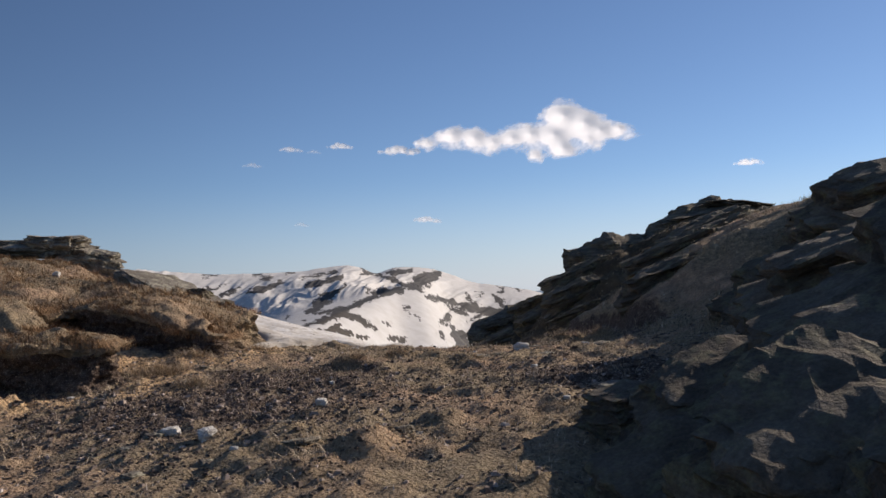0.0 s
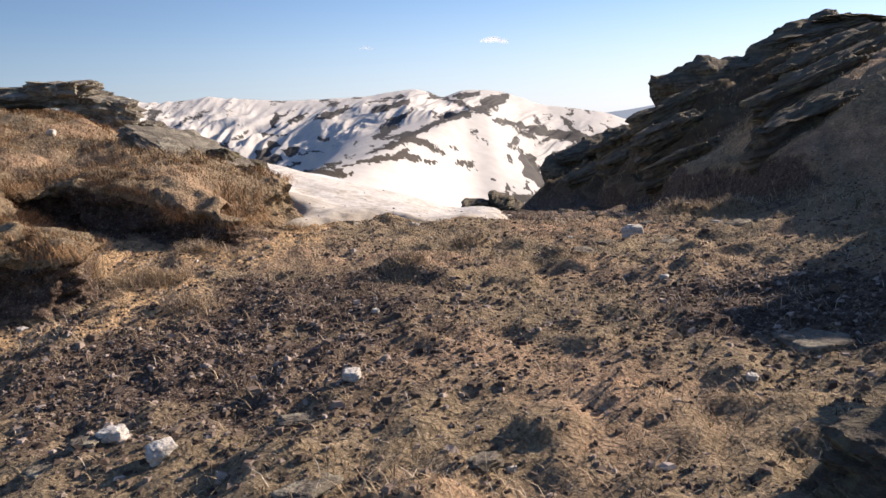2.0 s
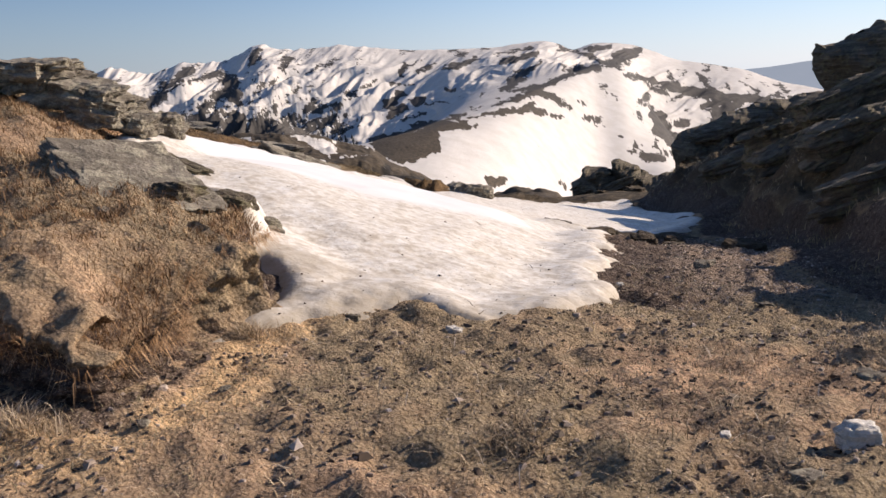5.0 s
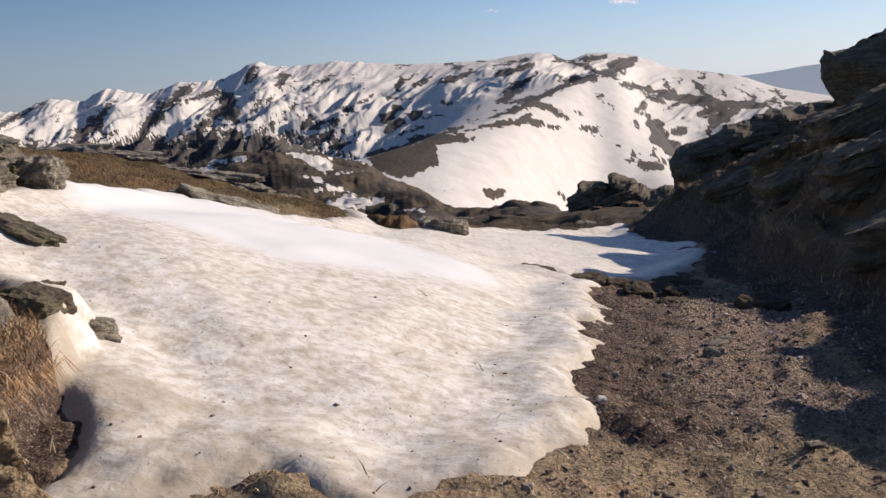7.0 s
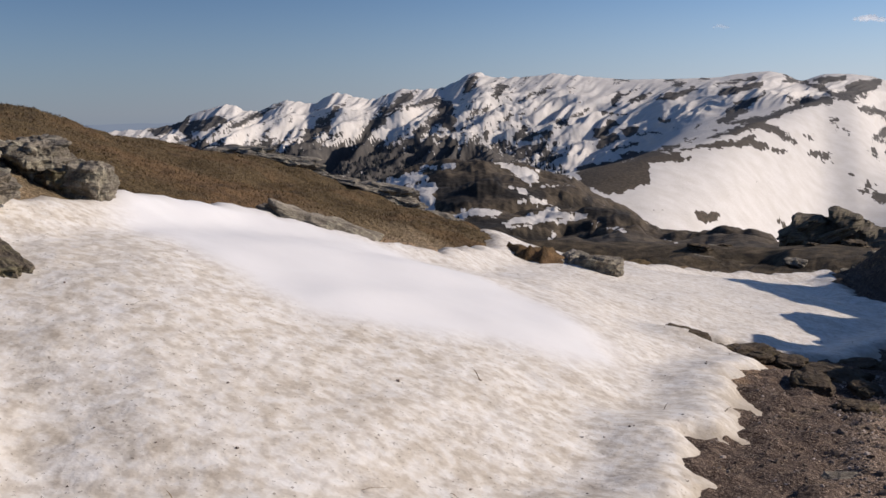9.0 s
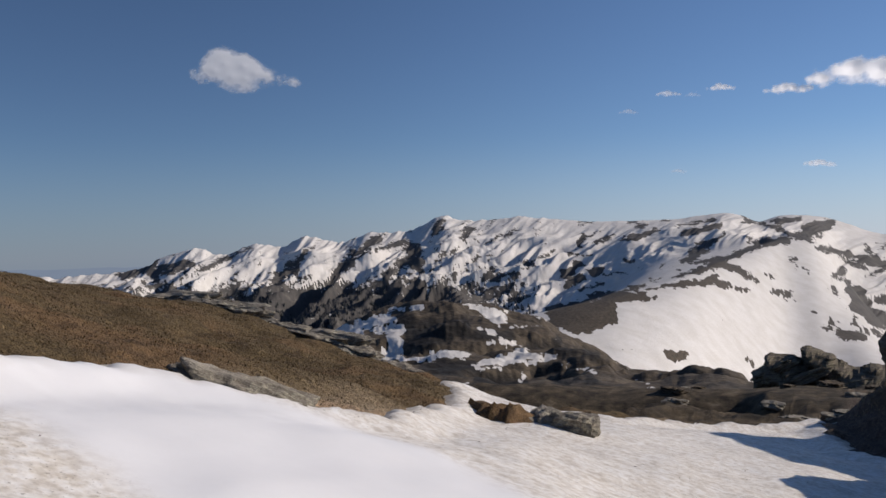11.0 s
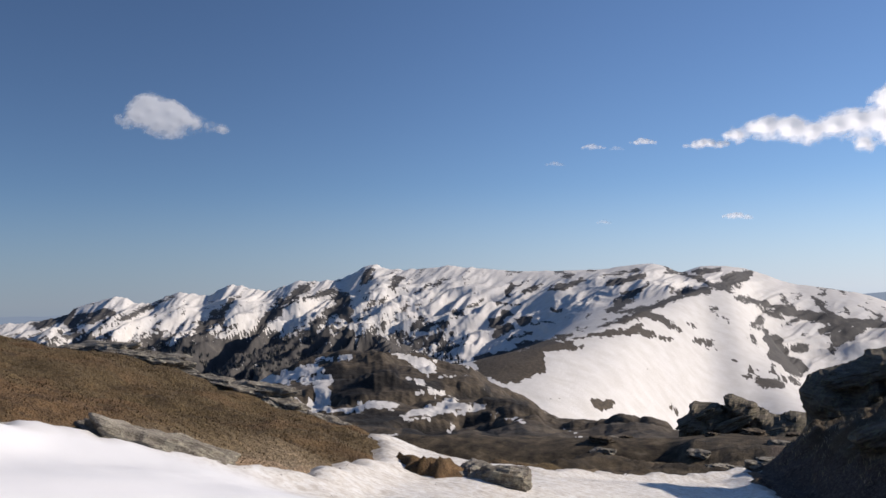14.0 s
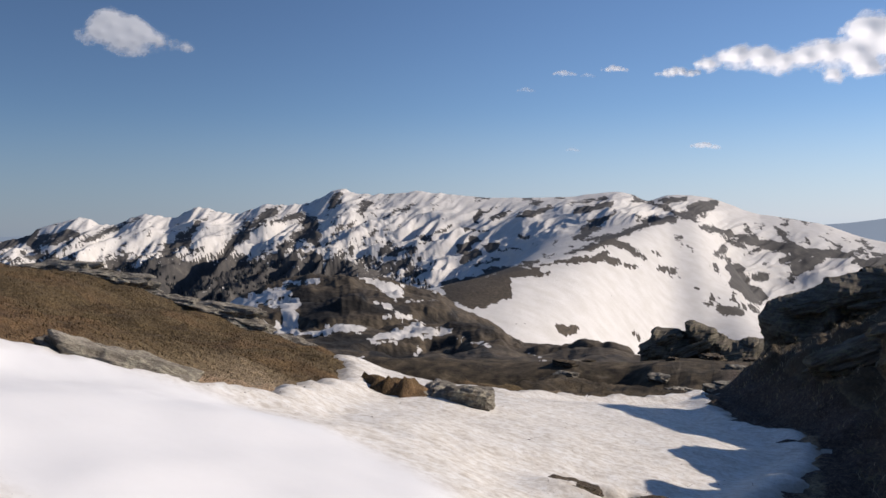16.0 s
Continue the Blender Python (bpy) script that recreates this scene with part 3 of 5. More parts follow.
# ---- the broken face of the bank ----
def bank_face():
    """Ragged peat under an overhanging edge of turf, along the bank's outline."""
    pts = np.array(BANK[1:17], float)
    seg = np.concatenate([[0], np.cumsum(np.hypot(*np.diff(pts, axis=0).T))])
    s = np.arange(0, seg[-1], 0.028)
    bx = np.interp(s, seg, pts[:, 0])
    by = np.interp(s, seg, pts[:, 1])
    soft = np.hanning(19) / np.hanning(19).sum()
    bx = np.convolve(np.pad(bx, 9, mode="edge"), soft, "valid")
    by = np.convolve(np.pad(by, 9, mode="edge"), soft, "valid")
    tx, ty = np.gradient(bx), np.gradient(by)
    size = np.hypot(tx, ty)
    nx, ny = ty / size, -tx / size
    v = np.concatenate([np.linspace(-0.12, 1, 34), 1 + np.linspace(0.02, 0.6, 14)])
    S, V = np.meshgrid(s, v)
    top = np.maximum(edge_height(bx, by) + 0.02 + 0.05 * noise2(s * 0.8, s * 0, 141), land(bx, by, False) + 0.03)
    foot = land(bx + 0.1 * nx, by + 0.1 * ny, False)
    # sheer and undercut at first, a lumpy turf slope towards the bank's end
    end = smooth(9.5, 10.3, by)[None]
    knots = [-0.12, 0.0, 0.15, 0.55, 0.8, 0.93, 1.0, 1.6]
    out = np.interp(v, knots, [0.1, 0.06, 0.0, -0.03, 0.0, 0.04, 0.02, -0.5])[:, None] * (1 - end) + np.interp(v, knots, [0.42, 0.34, 0.27, 0.16, 0.1, 0.06, 0.0, -0.5])[:, None] * end
    face = (1 - smooth(1.0, 1.15, V))
    out = out + (0.17 * noise2(S * 0.8, V * 0.3, 142) + 0.1 * noise2(S * 2.6, V * 1.2, 143)) * smooth(-0.1, 0.15, V) * (0.4 + 0.6 * face) + 0.09 * face * fbm(S * 5, V * 3, 4, 144, 0.6)
    # bites out of the edge
    bite = smooth(0.1, 0.5, noise2(S * 1.1 + 3, V * 0, 145)) * smooth(0.1, 0.5, V)
    out = out - 0.16 * bite * face
    Z = foot + (top - foot) * np.minimum(V, 1.0) + 0.27 * np.clip(-out, 0, 1) * (V > 1) + 0.05 * fbm(S * 4, V * 4, 3, 146) * smooth(0.3, 1, V) + 0.02 * (V > 1)
    Z = Z - 0.1 * bite * smooth(0.6, 1, V) - 0.1 * smooth(1.42, 1.6, V)
    X, Y = bx + out * nx, by + out * ny
    ob, _ = sheet("turf_bank", X, Y, Z, SOIL)
    tagged(ob, "broken bank edge of dark peat under overhanging brown turf", "bank", kind="structure")
    mark(ob.data, "soil", (1.0 + 0.5 * fbm(S * 2, V * 2, 3, 147)) * (1 - smooth(0.72, 0.95, V)) * smooth(-0.05, 0.1, V) * (1 - 0.75 * end))
    mark(ob.data, "straw", 0.25 * smooth(0.9, 1.05, V))
    mark(ob.data, "grit", 0 * S)
    mark(ob.data, "heath", 0 * S)
    mark(ob.data, "hill", 0.1 * smooth(0.7, 1.0, V))


bank_face()


# ---- snow patch ----

def snow_depth(x, y):
    d = inside(PATCH, x, y) + 0.1 * fbm(x * 2.2, y * 2.2, 4, 81, 0.5)
    return 0.17 * (1 - np.exp(-np.clip(d, 0, None) / 0.16)) + 0.1 * smooth(0.3, 1.6, d) - 0.3 * np.clip(-d, 0, 0.6), d


sx = steps(-9.6, (-6, 0.09), (-0.9, 0.042), (0.4, 0.06))
sy = steps(9.8, (15, 0.04), (20, 0.06), (34.5, 0.1))
SX, SY = np.meshgrid(sx, sy)
depth, snow_d = snow_depth(SX, SY)
drift_d = inside(DRIFT, SX, SY) + 0.15 * fbm(SX * 0.8, SY * 0.8, 2, 83)
rough = (1 - 0.97 * smooth(-0.25, 0.35, drift_d)) * (1 - 0.1 * smooth(14, 18, SY))
LOWER = land(SX, SY, False)
SZ = LOWER + (land(SX, SY) - LOWER) * smooth(11.0, 11.7, SY) - dip(SX, SY) + depth + 0.03 * fbm(SX * 0.8, SY * 0.8, 2, 85) + rough * (0.006 * fbm(SX * 4.2, SY * 4.2, 3, 87, 0.6)) + 0.08 * smooth(-0.4, 1.3, drift_d)
cell = snow_d[:-1, :-1] > -0.25
snow, kept = sheet("snow_patch", SX, SY, SZ, SNOW, cell)
tagged(snow, "dirty white spring snow patch with a smooth clean drift", "snow", kind="structure")
mark(snow.data, "rough", rough.ravel()[kept])
band = np.exp(-((SY - 11.75 - 0.15 * np.sin(SX * 2.3)) / 0.16) ** 2) * 0.3 + 0.22 * np.exp(-((SY - 13.4 - 0.6 * (SX + 3)) / 0.12) ** 2) * (SX < -2.5)
mark(snow.data, "mud", (0.75 * np.exp(-np.clip(snow_d, 0, None) / 0.13) + band + 0.28 * (SY < 11.7) + 0.2 * (1 - smooth(0.2, 0.9, snow_d))).ravel()[kept])

# ---- the far ground ----
faz = np.radians(np.concatenate([np.linspace(-150, -34, 60)[:-1], np.linspace(-34, 62, 1350), np.linspace(62, 210, 70)[1:]]))
fr = np.concatenate([np.geomspace(18, 120, 60)[:-1], np.geomspace(120, 320, 95)[:-1], np.geomspace(320, 520, 12)[:-1], np.geomspace(520, 1500, 85)[:-1],
                     np.geomspace(1500, 2300, 125)[:-1], np.geomspace(2300, 4700, 20)])
FA, FR = np.meshgrid(faz, fr)
FX, FY = CENTRE[0] - FR * np.sin(FA), CENTRE[1] + FR * np.cos(FA)
FZ, AZ, RR, EL = far_ground(FX, FY)
under = (FX > -38) & (FX < 26) & (FY > -12) & (FY < 68)
FZ = np.where(under, np.minimum(FZ, ground_height(FX, FY)) - 1.5, FZ)
FZ = np.where(FY < -10, -4.0 - 0.08 * (-10 - FY).clip(0, 900), FZ)
far_land, kept = sheet("far_ground", FX, FY, FZ, FAR)
tagged(far_land, "snow-streaked mountains and brown heath knolls beyond the valley", "mountain", kind="structure")


def strokes(rows, az, el):
    """How far inside the nearest of several tapered streaks, in fifths of a degree; each as bearing and height of both ends, and two half widths."""
    top = np.full(np.shape(az), -9.0)
    for a0, e0, a1, e1, w0, w1 in rows:
        t = np.clip(((az - a0) * (a1 - a0) + (el - e0) * (e1 - e0)) / ((a1 - a0) ** 2 + (e1 - e0) ** 2 + 1e-6), 0, 1)
        top = np.maximum(top, (w0 + (w1 - w0) * t - np.hypot(az - a0 - t * (a1 - a0), el - e0 - t * (e1 - e0))) / 0.2)
    return top


# bare ground showing through the snow of the massif, its spur and the shoulder; snow on the knoll, and its cliffs,
# darkened for rock and shade alike
SUMMIT_BARE = [(7.2, 1.50, 6.2, 1.12, 0.07, 0.15), (7.1, 1.10, 6.5, 1.16, 0.07, 0.11), (6.0, 1.08, 4.3, 0.22, 0.11, 0.15),
    (4.3, 0.22, 3.1, -0.19, 0.15, 0.07), (5.0, 1.03, 3.9, 1.29, 0.26, 0.19), (3.3, 0.49, 2.1, 0.83, 0.49, 0.30), (4.5, 0.30, 2.7, 0.13, 0.15, 0.11),
    (10.7, 0.54, 8.6, 0.94, 0.22, 0.19), (11.0, 1.06, 8.9, 1.32, 0.07, 0.11), (10.7, -1.24, 9.6, -0.37, 0.26, 0.37),
    (9.6, -0.37, 8.2, 0.42, 0.37, 0.11), (6.8, 0.22, 6.7, -0.04, 0.11, 0.11), (14.6, 0.26, 13.1, 0.50, 0.11, 0.22),
    (13.1, 0.50, 12.4, 0.82, 0.15, 0.07), (14.4, -0.94, 13.8, -1.13, 0.15, 0.11)]
SPUR_BARE = [(10.4, -1.36, 8.2, -1.12, 0.07, 0.15), (8.2, -1.12, 6.1, -0.30, 0.19, 0.19), (6.2, -0.22, 4.6, -0.10, 0.26, 0.26),
    (11.5, -2.27, 9.7, -1.81, 0.07, 0.22), (9.7, -1.81, 8.7, -1.44, 0.22, 0.30), (8.7, -1.37, 7.5, -1.82, 0.30, 0.30),
    (7.5, -1.82, 6.4, -2.67, 0.34, 0.15), (10.2, -2.65, 8.8, -2.40, 0.22, 0.30), (8.9, -2.55, 7.9, -2.85, 0.19, 0.22),
    (8.0, -2.85, 6.8, -3.21, 0.19, 0.11), (13.0, -3.00, 11.5, -2.75, 0.07, 0.15), (11.5, -2.75, 9.8, -2.62, 0.15, 0.22),
    (12.9, -2.45, 12.2, -2.27, 0.07, 0.11), (11.5, -1.68, 11.0, -1.76, 0.07, 0.07), (5.4, -3.18, 4.5, -3.40, 0.22, 0.19),
    (4.8, -3.65, 4.2, -3.86, 0.11, 0.07)]
HUMP_BARE = [(19.0, -4.37, 15.6, -4.18, 0.52, 0.67), (17.5, -5.21, 15.4, -4.66, 0.67, 0.52), (19.0, -4.89, 16.7, -5.59, 0.60, 0.30),
    (15.6, -3.43, 12.4, -3.57, 0.37, 0.15), (13.9, -3.00, 13.2, -3.38, 0.15, 0.19), (17.4, -0.04, 17.0, 0.48, 0.22, 0.19),
    (17.0, 0.48, 15.7, 0.94, 0.15, 0.04), (16.3, 0.09, 15.2, 0.49, 0.15, 0.07), (18.0, -0.60, 16.5, -0.65, 0.11, 0.11),
    (16.5, -1.85, 15.9, -1.56, 0.30, 0.19), (15.9, -1.93, 14.4, -1.87, 0.07, 0.11), (18.2, -1.83, 17.4, -1.28, 0.37, 0.30),
    (18.4, -2.76, 17.4, -2.21, 0.22, 0.30), (16.7, -3.42, 15.6, -3.17, 0.22, 0.19), (15.0, -3.17, 13.3, -2.70, 0.11, 0.19),
    (17.4, -2.96, 15.9, -2.53, 0.07, 0.11)]
VALLEY_BARE = [(2.7, -0.66, 2.1, -0.74, 0.15, 0.15), (2.2, -0.70, -0.5, -1.61, 0.15, 0.30), (-0.5, -1.61, -3.1, -2.21, 0.30, 0.34),
    (-3.1, -2.17, -5.9, -2.40, 0.26, 0.15), (1.9, -2.24, 1.4, -1.96, 0.19, 0.15), (1.5, -2.49, 1.0, -3.38, 0.11, 0.34),
    (0.9, -3.31, 0.2, -4.44, 0.41, 0.41), (0.2, -4.44, -0.8, -4.95, 0.34, 0.34), (-0.2, -3.73, -1.0, -3.72, 0.19, 0.30),
    (0.2, -2.28, -0.5, -2.07, 0.07, 0.11), (-1.9, -2.73, -3.1, -2.38, 0.22, 0.41), (-2.8, -3.28, -4.0, -2.55, 0.41, 0.37),
    (-2.3, -3.70, -2.7, -4.05, 0.19, 0.15), (-0.8, -2.88, -1.1, -2.95, 0.11, 0.11), (1.5, -1.39, 0.5, -1.75, 0.07, 0.15),
    (0.9, -4.09, -0.5, -5.31, 0.30, 0.19)]
FLANK_BARE = [(0.4, -0.47, -0.3, -1.26, 0.06, 0.15), (-1.5, -0.64, -2.3, -1.44, 0.07, 0.26), (-2.3, -1.44, -2.9, -2.03, 0.26, 0.11),
    (-0.5, -0.27, -1.0, -0.70, 0.04, 0.07), (-4.2, -1.28, -5.4, -2.24, 0.04, 0.15), (-1.8, -0.22, -2.0, -0.43, 0.07, 0.11),
    (-2.1, -1.27, -2.4, -1.90, 0.04, 0.09), (-6.0, -2.71, -7.6, -2.89, 0.22, 0.37), (-5.3, -1.39, -5.6, -1.49, 0.07, 0.07),
    (-6.1, -1.42, -6.9, -1.89, 0.06, 0.11), (-3.2, -1.41, -3.5, -1.59, 0.11, 0.07), (-5.9, -2.10, -6.5, -2.30, 0.11, 0.15),
    (-6.9, -2.23, -7.6, -2.49, 0.11, 0.19), (-1.8, -0.04, -3.4, -0.41, 0.04, 0.06), (-6.3, -1.96, -6.6, -2.10, 0.09, 0.09),
    (-4.5, -0.94, -4.7, -1.01, 0.06, 0.06)]
FIELD_BARE = [(12.0, -7.19, 11.1, -7.23, 0.19, 0.34), (8.4, -4.90, 8.1, -5.08, 0.06, 0.07), (7.4, -6.98, 6.7, -7.76, 0.06, 0.15),
    (7.8, -8.50, 7.4, -8.93, 0.11, 0.15), (14.9, -6.82, 14.3, -6.94, 0.07, 0.06), (4.4, -1.19, 4.1, -1.19, 0.11, 0.11),
    (5.7, -2.16, 5.3, -2.31, 0.09, 0.11), (2.2, -2.92, 1.8, -3.39, 0.04, 0.11), (3.4, -4.40, 2.9, -4.47, 0.07, 0.07),
    (2.2, -4.99, 1.9, -5.10, 0.15, 0.11), (2.8, -5.36, 2.1, -5.53, 0.15, 0.15), (1.8, -5.81, 0.5, -5.92, 0.26, 0.26),
    (1.2, -5.16, -0.6, -5.83, 0.06, 0.15), (1.2, -4.73, 0.8, -4.97, 0.07, 0.07), (12.1, -1.34, 12.0, -1.60, 0.09, 0.09),
    (4.5, -1.40, 3.4, -2.13, 0.02, 0.03)]
# dark woods and bare ground; shaded flanks are painted in as bare too
LEFT_BARE_AND_SHADE = [(46.7, -1.17, 44.9, -0.47, 0.22, 0.30), (44.9, -0.97, 42.4, -0.41, 0.37, 0.22), (42.0, -0.86, 39.9, -0.03, 0.11, 0.15),
    (39.9, 0.08, 38.9, 0.38, 0.15, 0.07), (38.1, -2.54, 33.0, -4.50, 0.52, 1.50), (36.1, -3.68, 29.4, -4.61, 0.75, 0.60),
    (32.9, -2.68, 32.3, -3.43, 0.60, 0.37), (29.7, -3.13, 27.9, -3.91, 0.37, 0.22), (28.4, -0.01, 27.9, -1.31, 0.52, 0.30),
    (25.9, -2.65, 25.7, -1.72, 0.15, 0.11), (25.6, -1.35, 24.0, -0.70, 0.07, 0.11), (26.4, -0.41, 24.1, 0.49, 0.11, 0.07),
    (23.1, -2.14, 20.4, -1.24, 0.22, 0.11), (22.7, -3.26, 21.4, -1.79, 0.22, 0.22), (21.0, -1.23, 19.1, -0.39, 0.11, 0.11),
    (24.0, -2.31, 23.0, -1.39, 0.11, 0.30)]
LEFT_BARE_AND_SHADE_B = [(38.7, -2.88, 36.1, -0.98, 0.37, 0.22), (37.1, -1.50, 35.3, 0.09, 0.15, 0.22), (34.0, -2.29, 32.2, -0.14, 0.19, 0.34),
    (32.9, -0.86, 30.7, 0.76, 0.15, 0.22), (30.7, 0.02, 28.6, 0.55, 0.11, 0.15), (31.2, -2.17, 27.9, -2.05, 0.11, 0.15),
    (30.1, -1.64, 28.4, -0.38, 0.19, 0.34), (27.9, -2.42, 26.0, -2.83, 0.19, 0.22), (24.9, -3.23, 23.1, -2.70, 0.11, 0.15),
    (26.7, -0.77, 26.4, -0.41, 0.11, 0.07), (24.9, 0.69, 24.5, 1.24, 0.15, 0.26), (26.7, 1.27, 26.3, 1.82, 0.34, 0.19),
    (17.4, 1.45, 16.3, 1.51, 0.07, 0.04), (14.0, 1.40, 13.1, 1.17, 0.07, 0.15), (12.0, 1.44, 11.5, 1.47, 0.07, 0.07),
    (23.4, 0.30, 21.1, 1.28, 0.04, 0.06)]
KNOLL_SNOW = [(24.8, -3.71, 23.5, -4.19, 0.11, 0.22), (23.5, -4.26, 22.6, -4.57, 0.37, 0.49), (22.5, -4.58, 22.8, -5.13, 0.37, 0.07),
    (30.1, -3.96, 27.8, -3.83, 0.11, 0.19), (33.7, -5.24, 31.9, -4.90, 0.22, 0.34), (31.9, -4.94, 30.1, -4.44, 0.45, 0.37),
    (31.2, -5.32, 29.4, -5.16, 0.15, 0.37), (29.5, -5.34, 29.7, -6.73, 0.52, 0.45), (31.5, -6.52, 29.4, -7.18, 0.30, 0.22),
    (29.4, -7.18, 28.0, -7.19, 0.19, 0.11), (28.2, -7.33, 26.5, -6.90, 0.07, 0.30), (26.5, -6.90, 25.0, -7.02, 0.37, 0.19),
    (24.6, -7.69, 22.8, -7.44, 0.07, 0.19), (22.8, -7.44, 21.4, -7.09, 0.30, 0.45), (21.4, -7.09, 20.2, -7.15, 0.37, 0.11),
    (24.3, -7.88, 22.8, -7.96, 0.11, 0.07)]
KNOLL_SNOW_B = [(21.1, -7.69, 19.0, -7.16, 0.06, 0.07), (24.2, -5.29, 23.1, -5.65, 0.11, 0.15), (22.6, -6.18, 21.8, -6.38, 0.15, 0.19),
    (23.5, -6.23, 23.1, -6.24, 0.07, 0.07), (21.0, -4.34, 19.0, -5.11, 0.04, 0.09), (22.0, -5.26, 21.2, -5.23, 0.07, 0.07),
    (27.3, -9.12, 25.0, -9.19, 0.11, 0.34), (25.0, -9.23, 23.9, -9.73, 0.41, 0.26), (23.9, -9.55, 23.1, -9.64, 0.37, 0.19),
    (21.5, -8.79, 21.3, -8.58, 0.15, 0.19), (14.1, -8.75, 13.0, -9.11, 0.06, 0.09), (13.0, -9.29, 12.5, -9.58, 0.11, 0.07),
    (18.8, -5.15, 17.8, -5.61, 0.07, 0.07), (17.3, -5.95, 15.8, -6.56, 0.07, 0.19), (15.4, -7.53, 14.3, -7.90, 0.04, 0.07),
    (18.6, -7.84, 16.5, -8.26, 0.06, 0.06)]
SHADED_CLIFFS = [(29.7, -4.53, 27.9, -5.39, 0.30, 0.82), (27.9, -5.57, 25.0, -5.27, 1.05, 0.45), (25.0, -5.64, 22.0, -5.89, 0.37, 0.30),
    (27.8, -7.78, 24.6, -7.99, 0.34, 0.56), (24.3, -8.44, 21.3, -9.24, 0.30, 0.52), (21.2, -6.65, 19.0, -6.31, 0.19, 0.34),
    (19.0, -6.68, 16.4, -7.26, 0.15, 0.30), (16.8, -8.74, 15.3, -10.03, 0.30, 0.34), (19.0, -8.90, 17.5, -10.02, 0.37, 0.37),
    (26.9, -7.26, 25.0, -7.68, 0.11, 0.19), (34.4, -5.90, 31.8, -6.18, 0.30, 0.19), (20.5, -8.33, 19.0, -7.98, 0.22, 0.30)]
slant = EL + 0.5 * AZ + 0.55 * fbm(AZ * 0.16, EL * 0.35, 2, 40)
streak = ridged(slant * 1.3 + 0.25, AZ * 0.3, 4, 91, 0.6) - 0.5
fleck = fbm(AZ * 1.6, EL * 4, 3, 95, 0.6)
bare = -0.8 + (0.14 + 0.3 * smooth(13, 24, AZ)) * streak + 0.3 * fleck + 1.15 * smooth(18, 28, AZ) * smooth(-0.8, -3.6, EL) + 0.12 * smooth(15, 26, AZ)
bare = np.where(RR > 1.1 * curve(RIDGE, AZ), bare, -1.15)
# ragged outlines for the bare ground
WA = AZ + 0.28 * fbm(AZ * 1.1, EL * 2.2, 4, 101, 0.6)
WE = EL + 0.15 * fbm(AZ * 1.3 + 5, EL * 2.6, 4, 103, 0.6)
for rows in (SUMMIT_BARE, SPUR_BARE, VALLEY_BARE, FLANK_BARE):
    bare = np.maximum(bare, np.clip(strokes(rows, WA, WE), -1.2, 0.9))
for rows in (HUMP_BARE, FIELD_BARE):
    bare = np.maximum(bare, np.clip(strokes(rows, WA, WE), -1.2, 0.9))
for rows in (LEFT_BARE_AND_SHADE, LEFT_BARE_AND_SHADE_B):
    bare = np.maximum(bare, np.where(RR > 1400, np.clip(0.5 * strokes(rows, WA, WE) + 0.08, -0.9, 0.4), -0.9))
white = np.maximum(strokes(KNOLL_SNOW, WA, WE), strokes(KNOLL_SNOW_B, WA, WE))
bare = np.where(RR < 460, -1.3 * np.clip(white, -0.7, 0.7), bare)
cliff_shade = smooth(-0.6, 0.4, strokes(SHADED_CLIFFS, AZ, EL) + 0.7 * fbm(AZ * 1.2, EL * 2, 3, 97)) * (RR < 460)
mark(far_land.data, "bare", bare)
mark(far_land.data, "near", (RR < 460) * 1.0)
mark(far_land.data, "heath", smooth(1500, 700, RR))
mark(far_land.data, "cliff_shade", cliff_shade)


# ---- helpers for things ----
def thing(name, label, category, group="", kind=""):
    return tagged(new(name), label, category, group, kind)


def under_thing(ob, owner, label=""):
    ob.parent = owner
    return tagged(ob, label) if label else ob


def lump(n, power=0.75):
    """A rounded block of unit half size: places and faces of a cube of n cells a side, drawn towards a ball."""
    t = np.linspace(-1, 1, n + 1)
    a, b = [v.ravel() for v in np.meshgrid(t, t)]
    one = np.ones_like(a)
    co = np.concatenate([np.stack(f, -1) for f in ((a, b, one), (b, a, -one), (one, a, b), (-one, b, a), (b, one, a), (a, -one, b))])
    k = np.arange((n + 1) ** 2).reshape(n + 1, n + 1)
    quad = np.stack([k[:-1, :-1], k[:-1, 1:], k[1:, 1:], k[1:, :-1]], -1).reshape(-1, 4)
    faces = np.concatenate([quad + i * (n + 1) ** 2 for i in range(6)])
    key, index = np.unique(co.round(5), axis=0, return_inverse=True)
    ball = key / np.linalg.norm(key, axis=1, keepdims=True)
    return ball * power + key * (1 - power), index.ravel()[faces]


def rough3(p, scale, seed, octaves=3):
    x, y, z = p.T * scale
    return (fbm(x + 0.37 * z, y - 0.21 * z, octaves, seed) + fbm(y + 0.31 * x, z + 0.17 * x, octaves, seed + 9) + fbm(z - 0.4 * y, x + 3.7, octaves, seed + 17)) / 1.7


